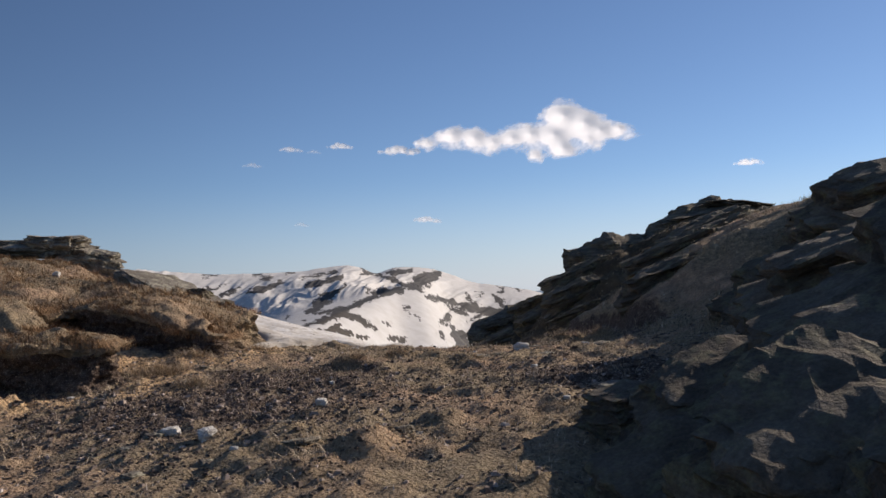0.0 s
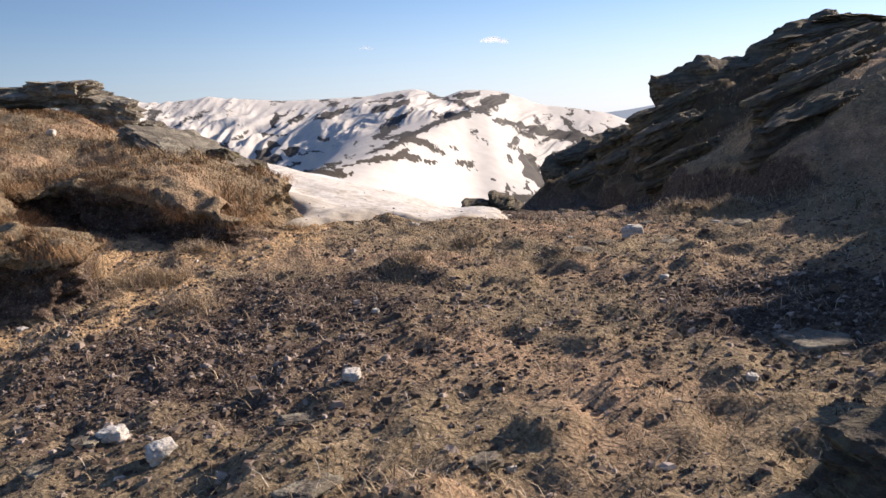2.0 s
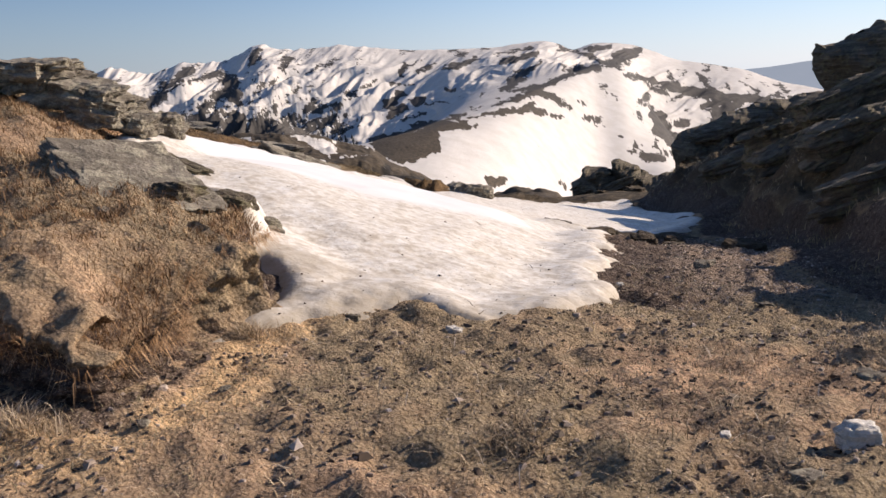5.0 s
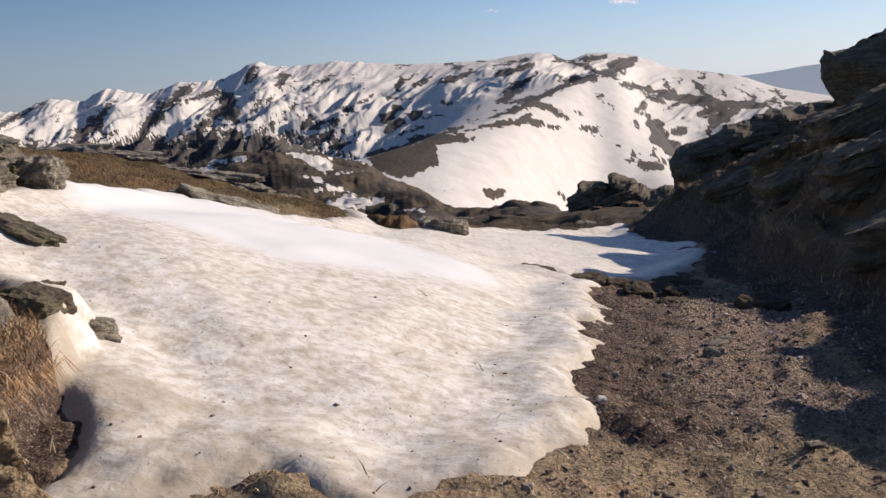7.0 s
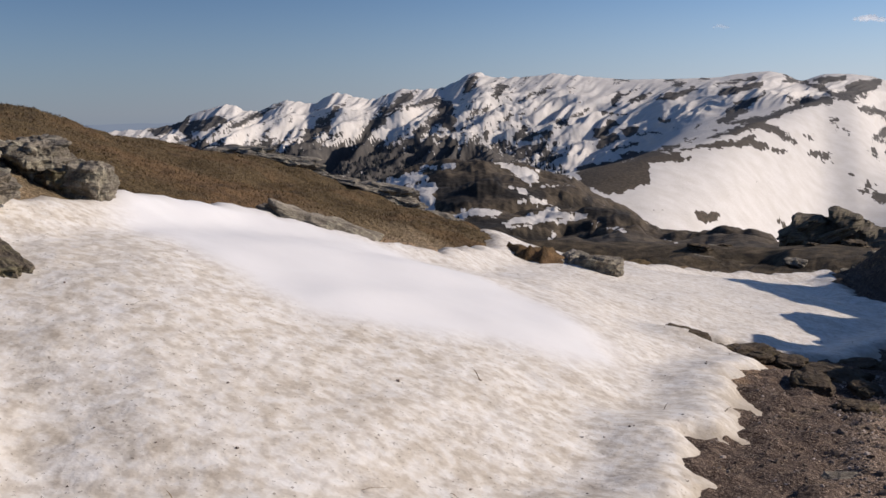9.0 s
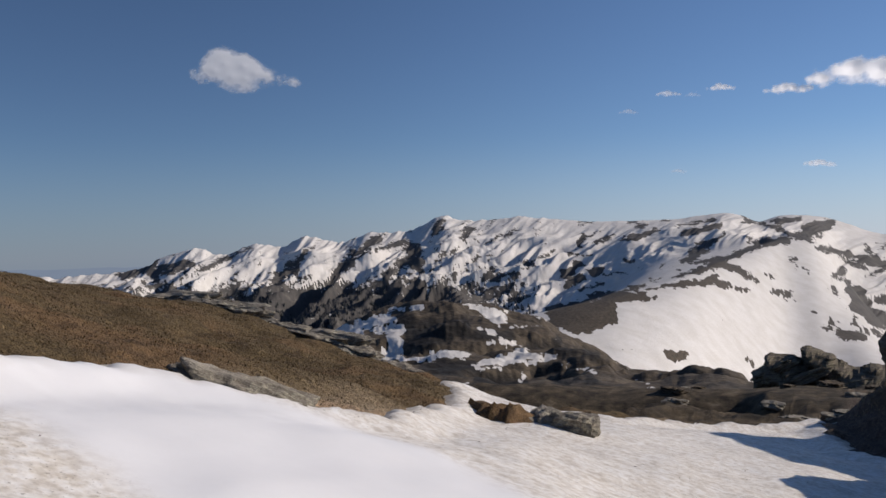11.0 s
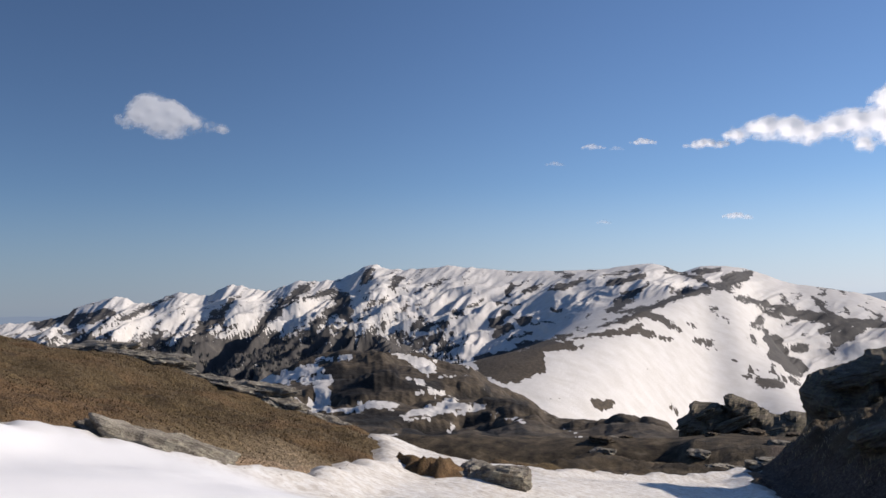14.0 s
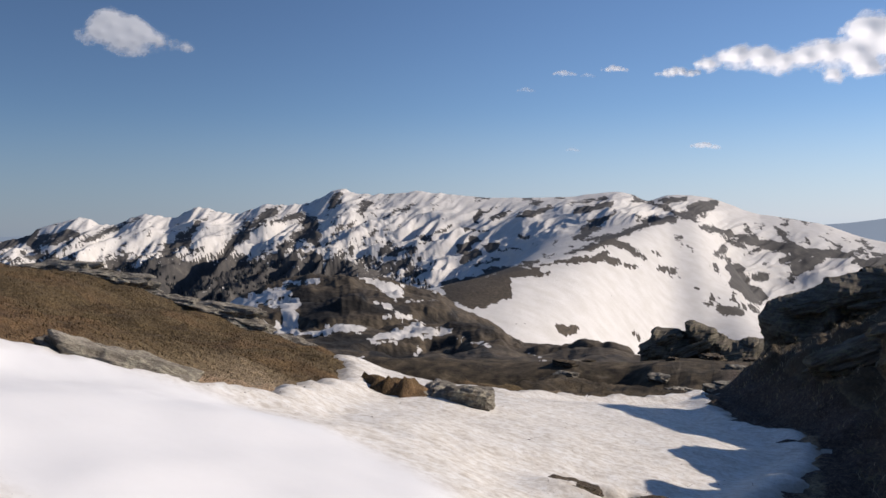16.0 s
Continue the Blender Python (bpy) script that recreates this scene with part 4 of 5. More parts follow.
def stone_mesh(name, size, seed, material, n=8, power=0.7, rough=0.18, beds=0.0, bed=0.14, dip=(0.15, 0.1)):
    """A stone: a rounded block, broken and, with beds, split into ledges along its dip."""
    p, faces = lump(n, power)
    size = np.array(size, float)
    p = p * (1 + rough * rough3(p, 1.3, seed)[:, None] + 0.45 * rough * rough3(p, 3.5, seed + 3, 2)[:, None])
    p = p * size / 2
    if beds:
        level = (p[:, 2] + dip[0] * p[:, 0] + dip[1] * p[:, 1]) / bed + 0.5 * noise2(p[:, 0] / bed * 0.13, p[:, 1] / bed * 0.13, seed)
        step = np.floor(level)
        jut = hashed(step, step * 0 + 3, seed) - 0.5
        groove = np.exp(-((level - step - 0.5) ** 2 - 0.25) ** 2 / 0.002)
        p[:, :2] *= (1 + beds * jut - 0.25 * beds * groove)[:, None]
    return solid(name, p, faces, material, n > 5 and not beds)


def put(name, mesh, x, y, z, turn=0.0, tilt=(0.0, 0.0)):
    ob = new(name, mesh)
    ob.matrix_world = pose(x, y, z, tilt[0], tilt[1], turn)
    return ob


def pillow(name, outline, thick, gap, material, seed, edge=0.5, beds=0.0, bed=0.35, dip=0.25, ragged=0.12, relief=0.15, lean=0.0):
    """An upright mass with the given outline (across, up): it swells to its thickness inside its edge, with ledges along its beds."""
    poly = [tuple(map(float, v)) for v in outline]
    us, vs = [v[0] for v in poly], [v[1] for v in poly]
    u, v = np.meshgrid(np.arange(min(us) - 2 * gap, max(us) + 2.5 * gap, gap), np.arange(min(vs) - 2 * gap, max(vs) + 2.5 * gap, gap))
    d = inside(poly, u, v) + ragged * fbm(u / (6 * ragged + 0.01), v / (4 * ragged + 0.01), 3, seed)
    level = (v + dip * u) / bed + 0.35 * noise2(u / bed * 0.25, v / bed * 0.25, seed + 1)
    step = np.floor(level)
    ledge = (hashed(step, np.floor(u / (bed * 13) + 0.3 * noise2(u, v, seed + 2) + hashed(step, step * 0, seed) * 5), seed) - 0.5) * beds
    crack = np.exp(-(((level - step) - 0.06) / 0.07) ** 2) * beds * 0.5
    d = d + 0.3 * ledge * smooth(2 * edge, 0, d)
    # the rim is drawn onto the outline
    gv, gu = np.gradient(d, gap)
    size = np.maximum(np.hypot(gu, gv), 0.5)
    pull = np.clip(-d, 0, 1.5 * gap) / size
    u, v = u + pull * gu / size, v + pull * gv / size
    t = np.clip(d / edge, 0, 1)
    body = np.sqrt(1 - (1 - t) ** 2)
    front = -thick / 2 * body * (1 + relief * fbm(u / thick * 1.6, v / thick * 1.6, 6, seed + 5, 0.6)) - (ledge - crack) * t
    back = thick / 2 * body * (1 + relief * fbm(u / thick * 1.6 + 9, v / thick * 1.6, 3, seed + 6))
    cell = (d[:-1, :-1] > -0.2 * gap) | (d[1:, 1:] > -0.2 * gap)
    rows, cols = u.shape
    k = np.arange(rows * cols).reshape(rows, cols)
    quads = np.stack([k[:-1, :-1], k[:-1, 1:], k[1:, 1:], k[1:, :-1]], -1)[cell]
    both = np.concatenate([quads, quads[:, ::-1] + rows * cols])
    co = np.concatenate([np.stack([u, front + lean * v, v], -1).reshape(-1, 3), np.stack([u, back + lean * v, v], -1).reshape(-1, 3)])
    used, faces = np.unique(both, return_inverse=True)
    mesh = solid(name, co[used], faces.reshape(-1, 4), material, not beds)
    return mesh, np.concatenate([d.ravel(), d.ravel()])[used]


# ---- rock outcrops ----
BEAK = [(2.95, 1.75), (3.15, 2.02), (3.9, 2.1), (4.55, 2.5), (5.95, 2.45), (6.4, 2.8), (7.4, 3.38), (8.5, 3.68), (9.5, 3.5), (11.2, 3.0), (12.5, 1.2), (12, -0.6),
        (4.4, -1.2), (3.5, -0.6), (3.65, 0.4), (3.4, 0.9), (3.2, 1.3)]
BEAK = [(-0.475 + (u + 0.475) * 1.06, 0.72 + (v - 0.778) * 1.06) for u, v in BEAK]


def crag(name, label, outline, place, shape, seed, beds):
    """A crag: a body with the given outline, and beds of rock that jut from it."""
    owner = thing(name, label, "crag")
    owner.location = place
    mesh, _ = pillow("crag_body", [(u - place[0], v - place[2]) for u, v in outline], *shape[:2], DARK_SCHIST, seed, *shape[2:])
    under_thing(put("crag_body", mesh, 0, 0, 0), owner)
    for k, (x, y, z, w, deep, h, tilt) in enumerate(beds):
        mesh = stone_mesh("rock_bed", (w, deep, h), seed + 20 + k, DARK_SCHIST, 18, 0.6, 0.3, 0.12, h / 3)
        under_thing(put("rock_bed", mesh, x, y, z, 7 * k, (3, tilt)), owner)


crag("overhanging_crag", "dark bedded crag with an overhanging beak above the slope", BEAK, (6.9, 32.6, 0), (4.8, 0.09, 1.5, 0.2, 0.2, 0.12, 0.12, 0.35), 101,
     [(-1.6, -0.6, 2.12, 2.0, 1.9, 0.34, -12), (0.0, -1.5, 2.2, 2.5, 1.5, 0.38, -14), (1.6, -1.3, 3.0, 2.9, 1.8, 0.4, -12), (3.0, -0.6, 3.35, 2.5, 1.9, 0.32, 3), (1.1, -2.1, 1.3, 2.9, 1.1, 0.44, -10)])
LOWER_CRAG = [(-0.66, -1.44), (-0.4, -0.98), (0.6, -0.75), (1.35, -0.25), (3.0, 0.2), (5.0, 0.45), (7.5, 0.6), (8, -2), (3, -3.8), (-0.2, -4.2), (-0.75, -3.0), (-0.45, -2.1)]
crag("stepped_crag", "dark stepped rock face below the overhanging crag", LOWER_CRAG, (2, 40, -1), (4.0, 0.1, 1.2, 0.2, 0.22, 0.2, 0.12, 0.4), 111,
     [(-0.6, -1.6, 0.2, 2.4, 1.0, 0.4, -14), (1.2, -1.9, 0.3, 2.8, 1.0, 0.4, -10), (-1.0, -1.8, -0.8, 2.2, 0.9, 0.45, -8), (2.6, -1.2, 1.0, 2.2, 1.0, 0.35, -8), (0.6, -2.0, -1.3, 2.6, 0.8, 0.4, -12)])
NOTCHED = [(-8.3, -10.5), (-8.1, -8.6), (-7.7, -6.85), (-6.8, -5.45), (-6.0, -5.5), (-5.3, -5.75), (-4.85, -6.0), (-4.78, -5.15), (-4.4, -5.1), (-3.9, -5.45), (-1.8, -6.2),
           (0.3, -6.2), (3, -6.5), (3, -10.5)]
crag("notched_crag", "dark jagged crag with a notched crest above the valley", NOTCHED, (-3, 70, -8), (5.0, 0.16, 2.0, 0.35, 0.4, 0.5, 0.25, 0.45), 121,
     [(-3.3, -1.6, 1.6, 2.6, 1.4, 0.6, -28), (-1.5, -2.0, 1.2, 2.8, 1.2, 0.6, -25), (0.6, -1.8, 0.8, 3.2, 1.4, 0.6, -14), (-3.0, -2.2, 0.0, 3.0, 1.2, 0.7, -26)])
SIDE = [(3.95, 0.9), (4.0, 1.45), (4.2, 1.65), (4.7, 1.8), (5.8, 2.25), (7.5, 2.6), (7.5, 0.5), (4.4, 0.3)]
crag("hillside_crag", "dark broken rock wall at the top of the slope", SIDE, (5.5, 10.6, 1.2), (2.6, 0.06, 0.7, 0.14, 0.14, 0.1, 0.08, 0.35), 131,
     [(-0.7, -0.9, 0.1, 1.2, 0.7, 0.24, -8), (0.4, -1.0, 0.5, 1.4, 0.7, 0.26, -12), (0.0, -1.1, -0.3, 1.6, 0.6, 0.24, -6)])


def boulder(x, y, size, seed, material, label, turn=0.0, sink=0.3, tilt=(0, 0), beds=0.25, bed=0.14, n=18, name="boulder", group="", power=0.6, rough=0.2, up=None):
    z = (at_ground(x, y) if up is None else up) + size[2] * (0.5 - sink)
    ob = put(name, stone_mesh(name, size, seed, material, n, power, rough, beds, bed), x, y, z, turn, tilt)
    return tagged(ob, label, "rock", group)


def ledge(x, y, size, seed, turn, layers=4):
    """A ledge of rock beds lying one on another, each a part."""
    rng = random.Random(seed)
    owner = thing("rock_ledge", NEAR_ROCK, "rock", "rock ledges on the slope")
    owner.matrix_world = pose(x, y, at_ground(x, y), 15, -18, turn) if y < 3.9 or size[2] > 0.5 else pose(x, y, at_ground(x, y), 3, -10, turn)
    for k in range(layers):
        wide = 1.08 - 0.13 * k + rng.uniform(-0.06, 0.06)
        mesh = stone_mesh("rock_bed", (size[0] * wide, size[1] * wide, size[2] * 0.34), seed + k, DARK_SCHIST, 16, 0.4, 0.17, 0.16, size[2] * 0.11)
        bed = put("rock_bed", mesh, rng.uniform(-0.06, 0.1) * size[0], rng.uniform(-0.06, 0.06) * size[1], size[2] * (-0.06 + 0.2 * k), rng.uniform(-9, 9), (rng.uniform(-3, 3), rng.uniform(-4, 2)))
        under_thing(bed, owner)


NEAR_ROCK = "dark layered rock ledge beside the path with pale lichen on top"
for k, (x, y, sx_, sy_, sz_, turn) in enumerate([(1.55, 2.65, 2.3, 1.4, 1.15, 12), (1.75, 3.5, 2.2, 1.1, 1.05, -8), (1.05, 2.2, 1.5, 1.3, 0.95, 25), (2.6, 3.4, 1.9, 1.9, 1.35, 5), (1.3, 1.2, 1.9, 1.5, 1.2, 8), (2.6, 1.9, 2.2, 1.8, 1.6, -6), (1.02, 3.7, 1.2, 0.9, 0.6, 18), (1.75, 4.6, 1.3, 0.9, 0.45, -12),
                                                 (1.2, 4.35, 0.8, 0.7, 0.3, 30), (0.52, 4.12, 0.5, 0.6, 0.36, 24), (0.68, 3.45, 0.75, 0.75, 0.4, -14), (0.45, 2.75, 0.8, 0.8, 0.4, 10), (0.95, 3.95, 0.5, 0.4, 0.42, -20), (2.3, 5.1, 1.6, 1.1, 1.0, -15), (4.25, 8.4, 2.0, 1.5, 1.35, 6), (2.9, 8.2, 1.3, 0.8, 0.7, 20)]):
    ledge(x, y, (sx_, sy_, sz_), 200 + 10 * k, turn)
# the tall one at (1.95, 25.5) is enlarged to cast shadow on the snow
for k, (x, y, sx_, sy_, sz_, turn) in enumerate([(2.6, 12.6, 1.5, 0.8, 0.5, 15), (3.3, 14.6, 1.8, 0.8, 0.5, 8), (4.3, 16.8, 2.2, 1.0, 0.6, 12), (2.0, 17.8, 1.5, 0.8, 0.6, -10), (2.2, 20.8, 1.6, 1.0, 0.8, 5),
                                                 (1.7, 23.6, 1.5, 0.9, 0.8, 15), (1.95, 25.5, 2.0, 1.5, 2.0, -12), (2.8, 23.5, 2.4, 1.2, 1.0, 10), (5.5, 20.5, 2.2, 1.1, 0.9, 20), (1.3, 29.8, 2.2, 1.2, 0.7, 5)]):
    boulder(x, y, (sx_, sy_, sz_), 230 + k, DARK_SCHIST, "dark weathered rock ledge in the shaded slope", turn, 0.5, (0, -22), 0.3, 0.12, 18, "rock_ledge", "rock ledges on the slope", 0.5, 0.2)

# skyline slabs and the rocks round the head of the snow
for k, (x, y, z, sx_, sy_, sz_, turn, tx, ty) in enumerate([(-8.3, 13.9, 1.8, 2.4, 0.9, 0.3, 4, 0, 2), (-7.55, 13.8, 1.82, 0.9, 0.8, 0.34, -6, 3, 4), (-7.0, 13.9, 1.56, 0.95, 0.8, 0.34, 8, 4, 9),  (-6.75, 13.75, 1.38, 0.55, 0.5, 0.3, 20, 0, 14), (-6.4, 14.0, 1.22, 0.4, 0.4, 0.22, -10, 6, 10),
                                                            (-10.4, 14.0, 1.9, 2.0, 0.9, 0.3, 10, 0, -3)]):
    ob = put("rock_slab", stone_mesh("rock_slab", (sx_, sy_, sz_), 260 + k, SCHIST, 20, 0.4, 0.24, 0.12, 0.07), x, y, z - 0.02, turn, (tx, ty))
    tagged(ob, "pale grey weathered rock slab on the crest of the bank", "rock", "slabs on the crest")
ob = put("flat_slab", stone_mesh("flat_slab", (1.45, 1.0, 0.18), 271, SCHIST, 26, 0.25, 0.14, 0.1, 0.05), -4.75, 11.35, at_ground(-4.75, 11.35) + 0.06, -38, (-6, 20))
tagged(ob, "broad flat grey slab lying in the turf beside the snow", "rock")
ob = put("dark_rock", stone_mesh("dark_rock", (0.95, 0.35, 0.16), 272, DARK_SCHIST, 18, 0.6, 0.25, 0.2, 0.06), -5.65, 13.5, at_ground(-5.65, 13.5) + 0.16, -14, (0, 15))
tagged(ob, "dark mossy rock sticking out of the snow", "rock")
boulder(-6.95, 15.4, (0.5, 0.42, 0.42), 273, SCHIST, "angular grey boulder at the upper edge of the snow", 20, 0.15, (0, 5), 0.2, 0.11, 22)
boulder(-7.5, 15.3, (0.6, 0.5, 0.42), 274, SCHIST, "cracked grey boulder at the upper edge of the snow", -10, 0.2, (5, 8), 0.25, 0.12, 22)
boulder(-7.2, 15.25, (0.4, 0.36, 0.26), 275, DARK_SCHIST, "dark boulder wedged beside paler ones", 0, 0.25)
ob = put("thin_rock", stone_mesh("thin_rock", (0.5, 0.15, 0.08), 276, DARK_SCHIST, 14, 0.6, 0.3, 0.15, 0.06), -3.75, 12.12, at_ground(-3.75, 12.12) + 0.02, -3, (0, 8))
tagged(ob, "thin dark rock edge at the rim of the snow", "rock")
for k, (x, y, s) in enumerate([(-4.15, 11.8, 0.34), (-4.0, 12.05, 0.26), (-4.3, 11.3, 0.3), (-3.8, 11.8, 0.24), (-4.4, 12.15, 0.3)]):
    boulder(x, y, (s * 1.3, s, s * 0.6), 280 + k, SCHIST if k % 2 else DARK_SCHIST, "grey broken rock among turf at the bank's end", 40 * k, 0.35, (0, 12), 0.25, 0.08, 12, "broken_rock", "broken rocks at the bank's end")
# grey slab at the foot of the brown slope, and ledges along its brow
ob = put("foot_slab", stone_mesh("foot_slab", (1.5, 0.85, 0.5), 291, SCHIST, 34, 0.55, 0.2, 0.0, 0.06), -6.4, 18.12, at_ground(-6.4, 18.12) - 0.1, 36, (0, 20))
tagged(ob, "long grey lichen-covered slab between snow and brown turf", "rock")
for k, (x, y, z, sx_, sy_, sz_, ty) in enumerate([(-15.6, 26.9, 0.6, 3.2, 1.6, 0.45, -2), (-14.0, 26.6, 0.5, 2.4, 1.4, 0.4, 8), (-12.4, 26.6, 0.02, 1.6, 1.2, 0.35, 9), (-11.1, 26.7, -0.2, 2.2, 1.3, 0.4, 7),
                                                  (-10.3, 26.4, -0.42, 1.2, 1.0, 0.35, 8), (-9.3, 26.2, -0.72, 1.5, 1.1, 0.35, 11), (-8.5, 25.8, -1.0, 0.9, 0.8, 0.3, 10)]):
    ob = put("brow_ledge", stone_mesh("brow_ledge", (sx_ * 0.9, sy_ * 0.7, sz_ * 1.25), 300 + k, SCHIST, 22, 0.6, 0.38, 0.16, 0.09), x, y, z - 0.08, 4 * (k % 3), (0, ty))
    tagged(ob, "grey flat-topped rock ledge along the brow of the brown slope", "rock", "ledges along the brow")
boulder(-4.8, 23.05, (1.1, 0.85, 0.8), 311, SCHIST, "large grey boulder standing in the snow", 12, 0.35, (0, 6), 0.16, 0.16, 26, power=0.5)
boulder(-5.15, 23.45, (0.8, 0.6, 0.5), 312, DARK_SCHIST, "dark low rock beside the large boulder", 0, 0.4)
# rocks along the rim of the snow
for k, (x, y, s, flat) in enumerate([(-2.45, 19.6, 0.5, 0.35), (-2.1, 19.45, 0.32, 0.35), (-1.75, 19.7, 0.62, 0.5), (-1.35, 19.75, 0.5, 0.45), (-1.0, 19.6, 0.5, 0.4), (-1.2, 20.3, 0.4, 0.3), (-0.7, 20.3, 0.4, 0.3),
                                     (-0.75, 19.2, 0.42, 0.45), (-1.0, 18.3, 0.45, 0.5), (-0.55, 18.4, 0.3, 0.6), (-0.3, 20.7, 0.45, 0.3), (0.35, 17.3, 0.5, 0.5), (-0.6, 17.6, 0.32, 0.5)]):
    boulder(x, y, (s * 1.1, s * 0.85, s * flat * 0.9), 320 + k, BROWN_SCHIST, "dark angular rock at the rim of the snow", 35 * k, 0.42, (0, 5), 0.1, 0.1, 14, "rim_rock", "rocks at the rim of the snow")
for k in range(44):
    x, y = random.uniform(-15, 1), random.uniform(37, 66)
    s = random.uniform(0.3, 1.0)
    boulder(x, y, (s * 1.8, s * 1.3, s * 0.6), 350 + k, BROWN_SCHIST if k % 3 else SCHIST, "dark weathered rock on the heath below the snow", random.uniform(0, 90), 0.45, (0, 6), 0.12, 0.22, 12, "heath_rock", "rocks on the heath below", 0.7, 0.35)

# ---- loose stones ----
STONES = [(-2.53, 4.9, 0.19, 0.7, "w"), (-2.2, 4.68, 0.17, 0.75, "w"), (-1.54, 5.35, 0.17, 0.45, "w"), (-4.05, 6.68, 0.16, 0.35, "w"), (0.19, 9.32, 0.26, 0.75, "w"), (-0.87, 4.5, 0.22, 0.35, "g"),
          (0.7, 5.75, 0.6, 0.25, "g"), (-2.74, 4.66, 0.22, 0.2, "g"), (-2.62, 4.82, 0.2, 0.2, "g"), (-2.45, 4.0, 0.18, 0.2, "g"), (-2.07, 4.24, 0.16, 0.25, "g"), (-1.9, 4.24, 0.08, 0.6, "w"),
          (-1.7, 5.0, 0.3, 0.2, "g"), (-1.5, 4.35, 0.34, 0.15, "g"), (-1.68, 6.7, 0.09, 0.5, "w"), (-2.41, 3.25, 0.3, 0.15, "g"), (-0.76, 4.5, 0.06, 0.7, "w"), (0.28, 5.25, 0.1, 0.4, "w")]
MORE_STONES = [
          (-3.2, 7.85, 0.15, 0.3, "g"), (-2.1, 7.4, 0.1, 0.3, "g"), (-0.06, 8.95, 0.2, 0.3, "g"), (-0.37, 9.3, 0.1, 0.4, "w"), (0.43, 10.35, 0.26, 0.3, "g"), (0.47, 9.32, 0.24, 0.2, "g"), (0.45, 9.05, 0.28, 0.18, "g"),
          (-0.3, 8.5, 0.32, 0.12, "g"), (-2.0, 10.72, 0.17, 0.5, "w"), (-2.72, 10.74, 0.14, 0.6, "g"), (-0.28, 14.75, 0.34, 0.45, "g"), (-0.2, 15.1, 0.24, 0.4, "g"), (-0.3, 14.4, 0.22, 0.4, "g"), (-0.56, 15.4, 0.3, 0.15, "g"),
          (-2.9, 9.3, 0.12, 0.3, "g"), (-3.0, 8.7, 0.1, 0.4, "g"), (0.6, 12.9, 0.2, 0.3, "g"), (0.1, 12.3, 0.16, 0.3, "g"), (-0.15, 16.4, 0.24, 0.4, "g"), (-1.05, 12.95, 0.12, 0.5, "w"), (0.2, 7.4, 0.1, 0.5, "w"),
          (1.2, 9.64, 0.34, 0.2, "g"), (1.4, 9.55, 0.26, 0.25, "g"), (1.02, 9.78, 0.14, 0.35, "w"), (1.3, 9.85, 0.2, 0.25, "g")]
for k, (x, y, s, flat, sort) in enumerate(STONES + MORE_STONES):
    white = sort == "w"
    s = s * (0.66 if white else 0.7)
    mesh = stone_mesh("stone", (s, s * 0.74, s * flat), 400 + k, QUARTZ if white else SCHIST, 9, 0.55, 0.22 if white else 0.26)
    ob = put("stone", mesh, x, y, at_ground(x, y) + s * flat * (0.2 if white else 0.08), 47 * k, (4, -3))
    tagged(ob, "loose white quartz stone on the brown turf" if white else "loose flat grey stone on the brown turf", "stone", "white stones" if white else "grey stones")
ob = put("stone", stone_mesh("stone", (0.1, 0.08, 0.09), 455, QUARTZ, 8, 0.5, 0.2), -6.45, 11.4, at_ground(-6.45, 11.4) + 0.05)
tagged(ob, "small white stone on the bank's turf", "stone", "white stones")


# ---- clouds ----
def make_cloud():
    s = Shade("white_cloud", 1.0)
    s.b.inputs["Specular IOR Level"].default_value = 0.0
    s.b.inputs["Base Color"].default_value = (0.86, 0.865, 0.88, 1)
    wisp = s.noise(0.012, 6, 0.6)
    edge = s.math("ADD", s.attr("thick"), s.math("MULTIPLY", s.math("SUBTRACT", wisp, 0.5), 0.9))
    glow = s.t.nodes.new("ShaderNodeBsdfTranslucent")
    glow.inputs["Color"].default_value = (0.86, 0.865, 0.88, 1)
    body, clear, veil = s.t.nodes.new("ShaderNodeMixShader"), s.t.nodes.new("ShaderNodeBsdfTransparent"), s.t.nodes.new("ShaderNodeMixShader")
    body.inputs[0].default_value = 0.7
    s.link(s.b.outputs[0], body.inputs[1]).link(glow.outputs[0], body.inputs[2])
    s.link(s.math("MULTIPLY", s.span(edge, -0.1, 0.55), s.attr("cover"), True), veil.inputs[0])
    s.link(clear.outputs[0], veil.inputs[1]).link(body.outputs[0], veil.inputs[2])
    s.link(veil.outputs[0], s.t.nodes["Material Output"].inputs["Surface"])
    return s.m


CLOUD = make_cloud()
CLOUD_R = 4200.0


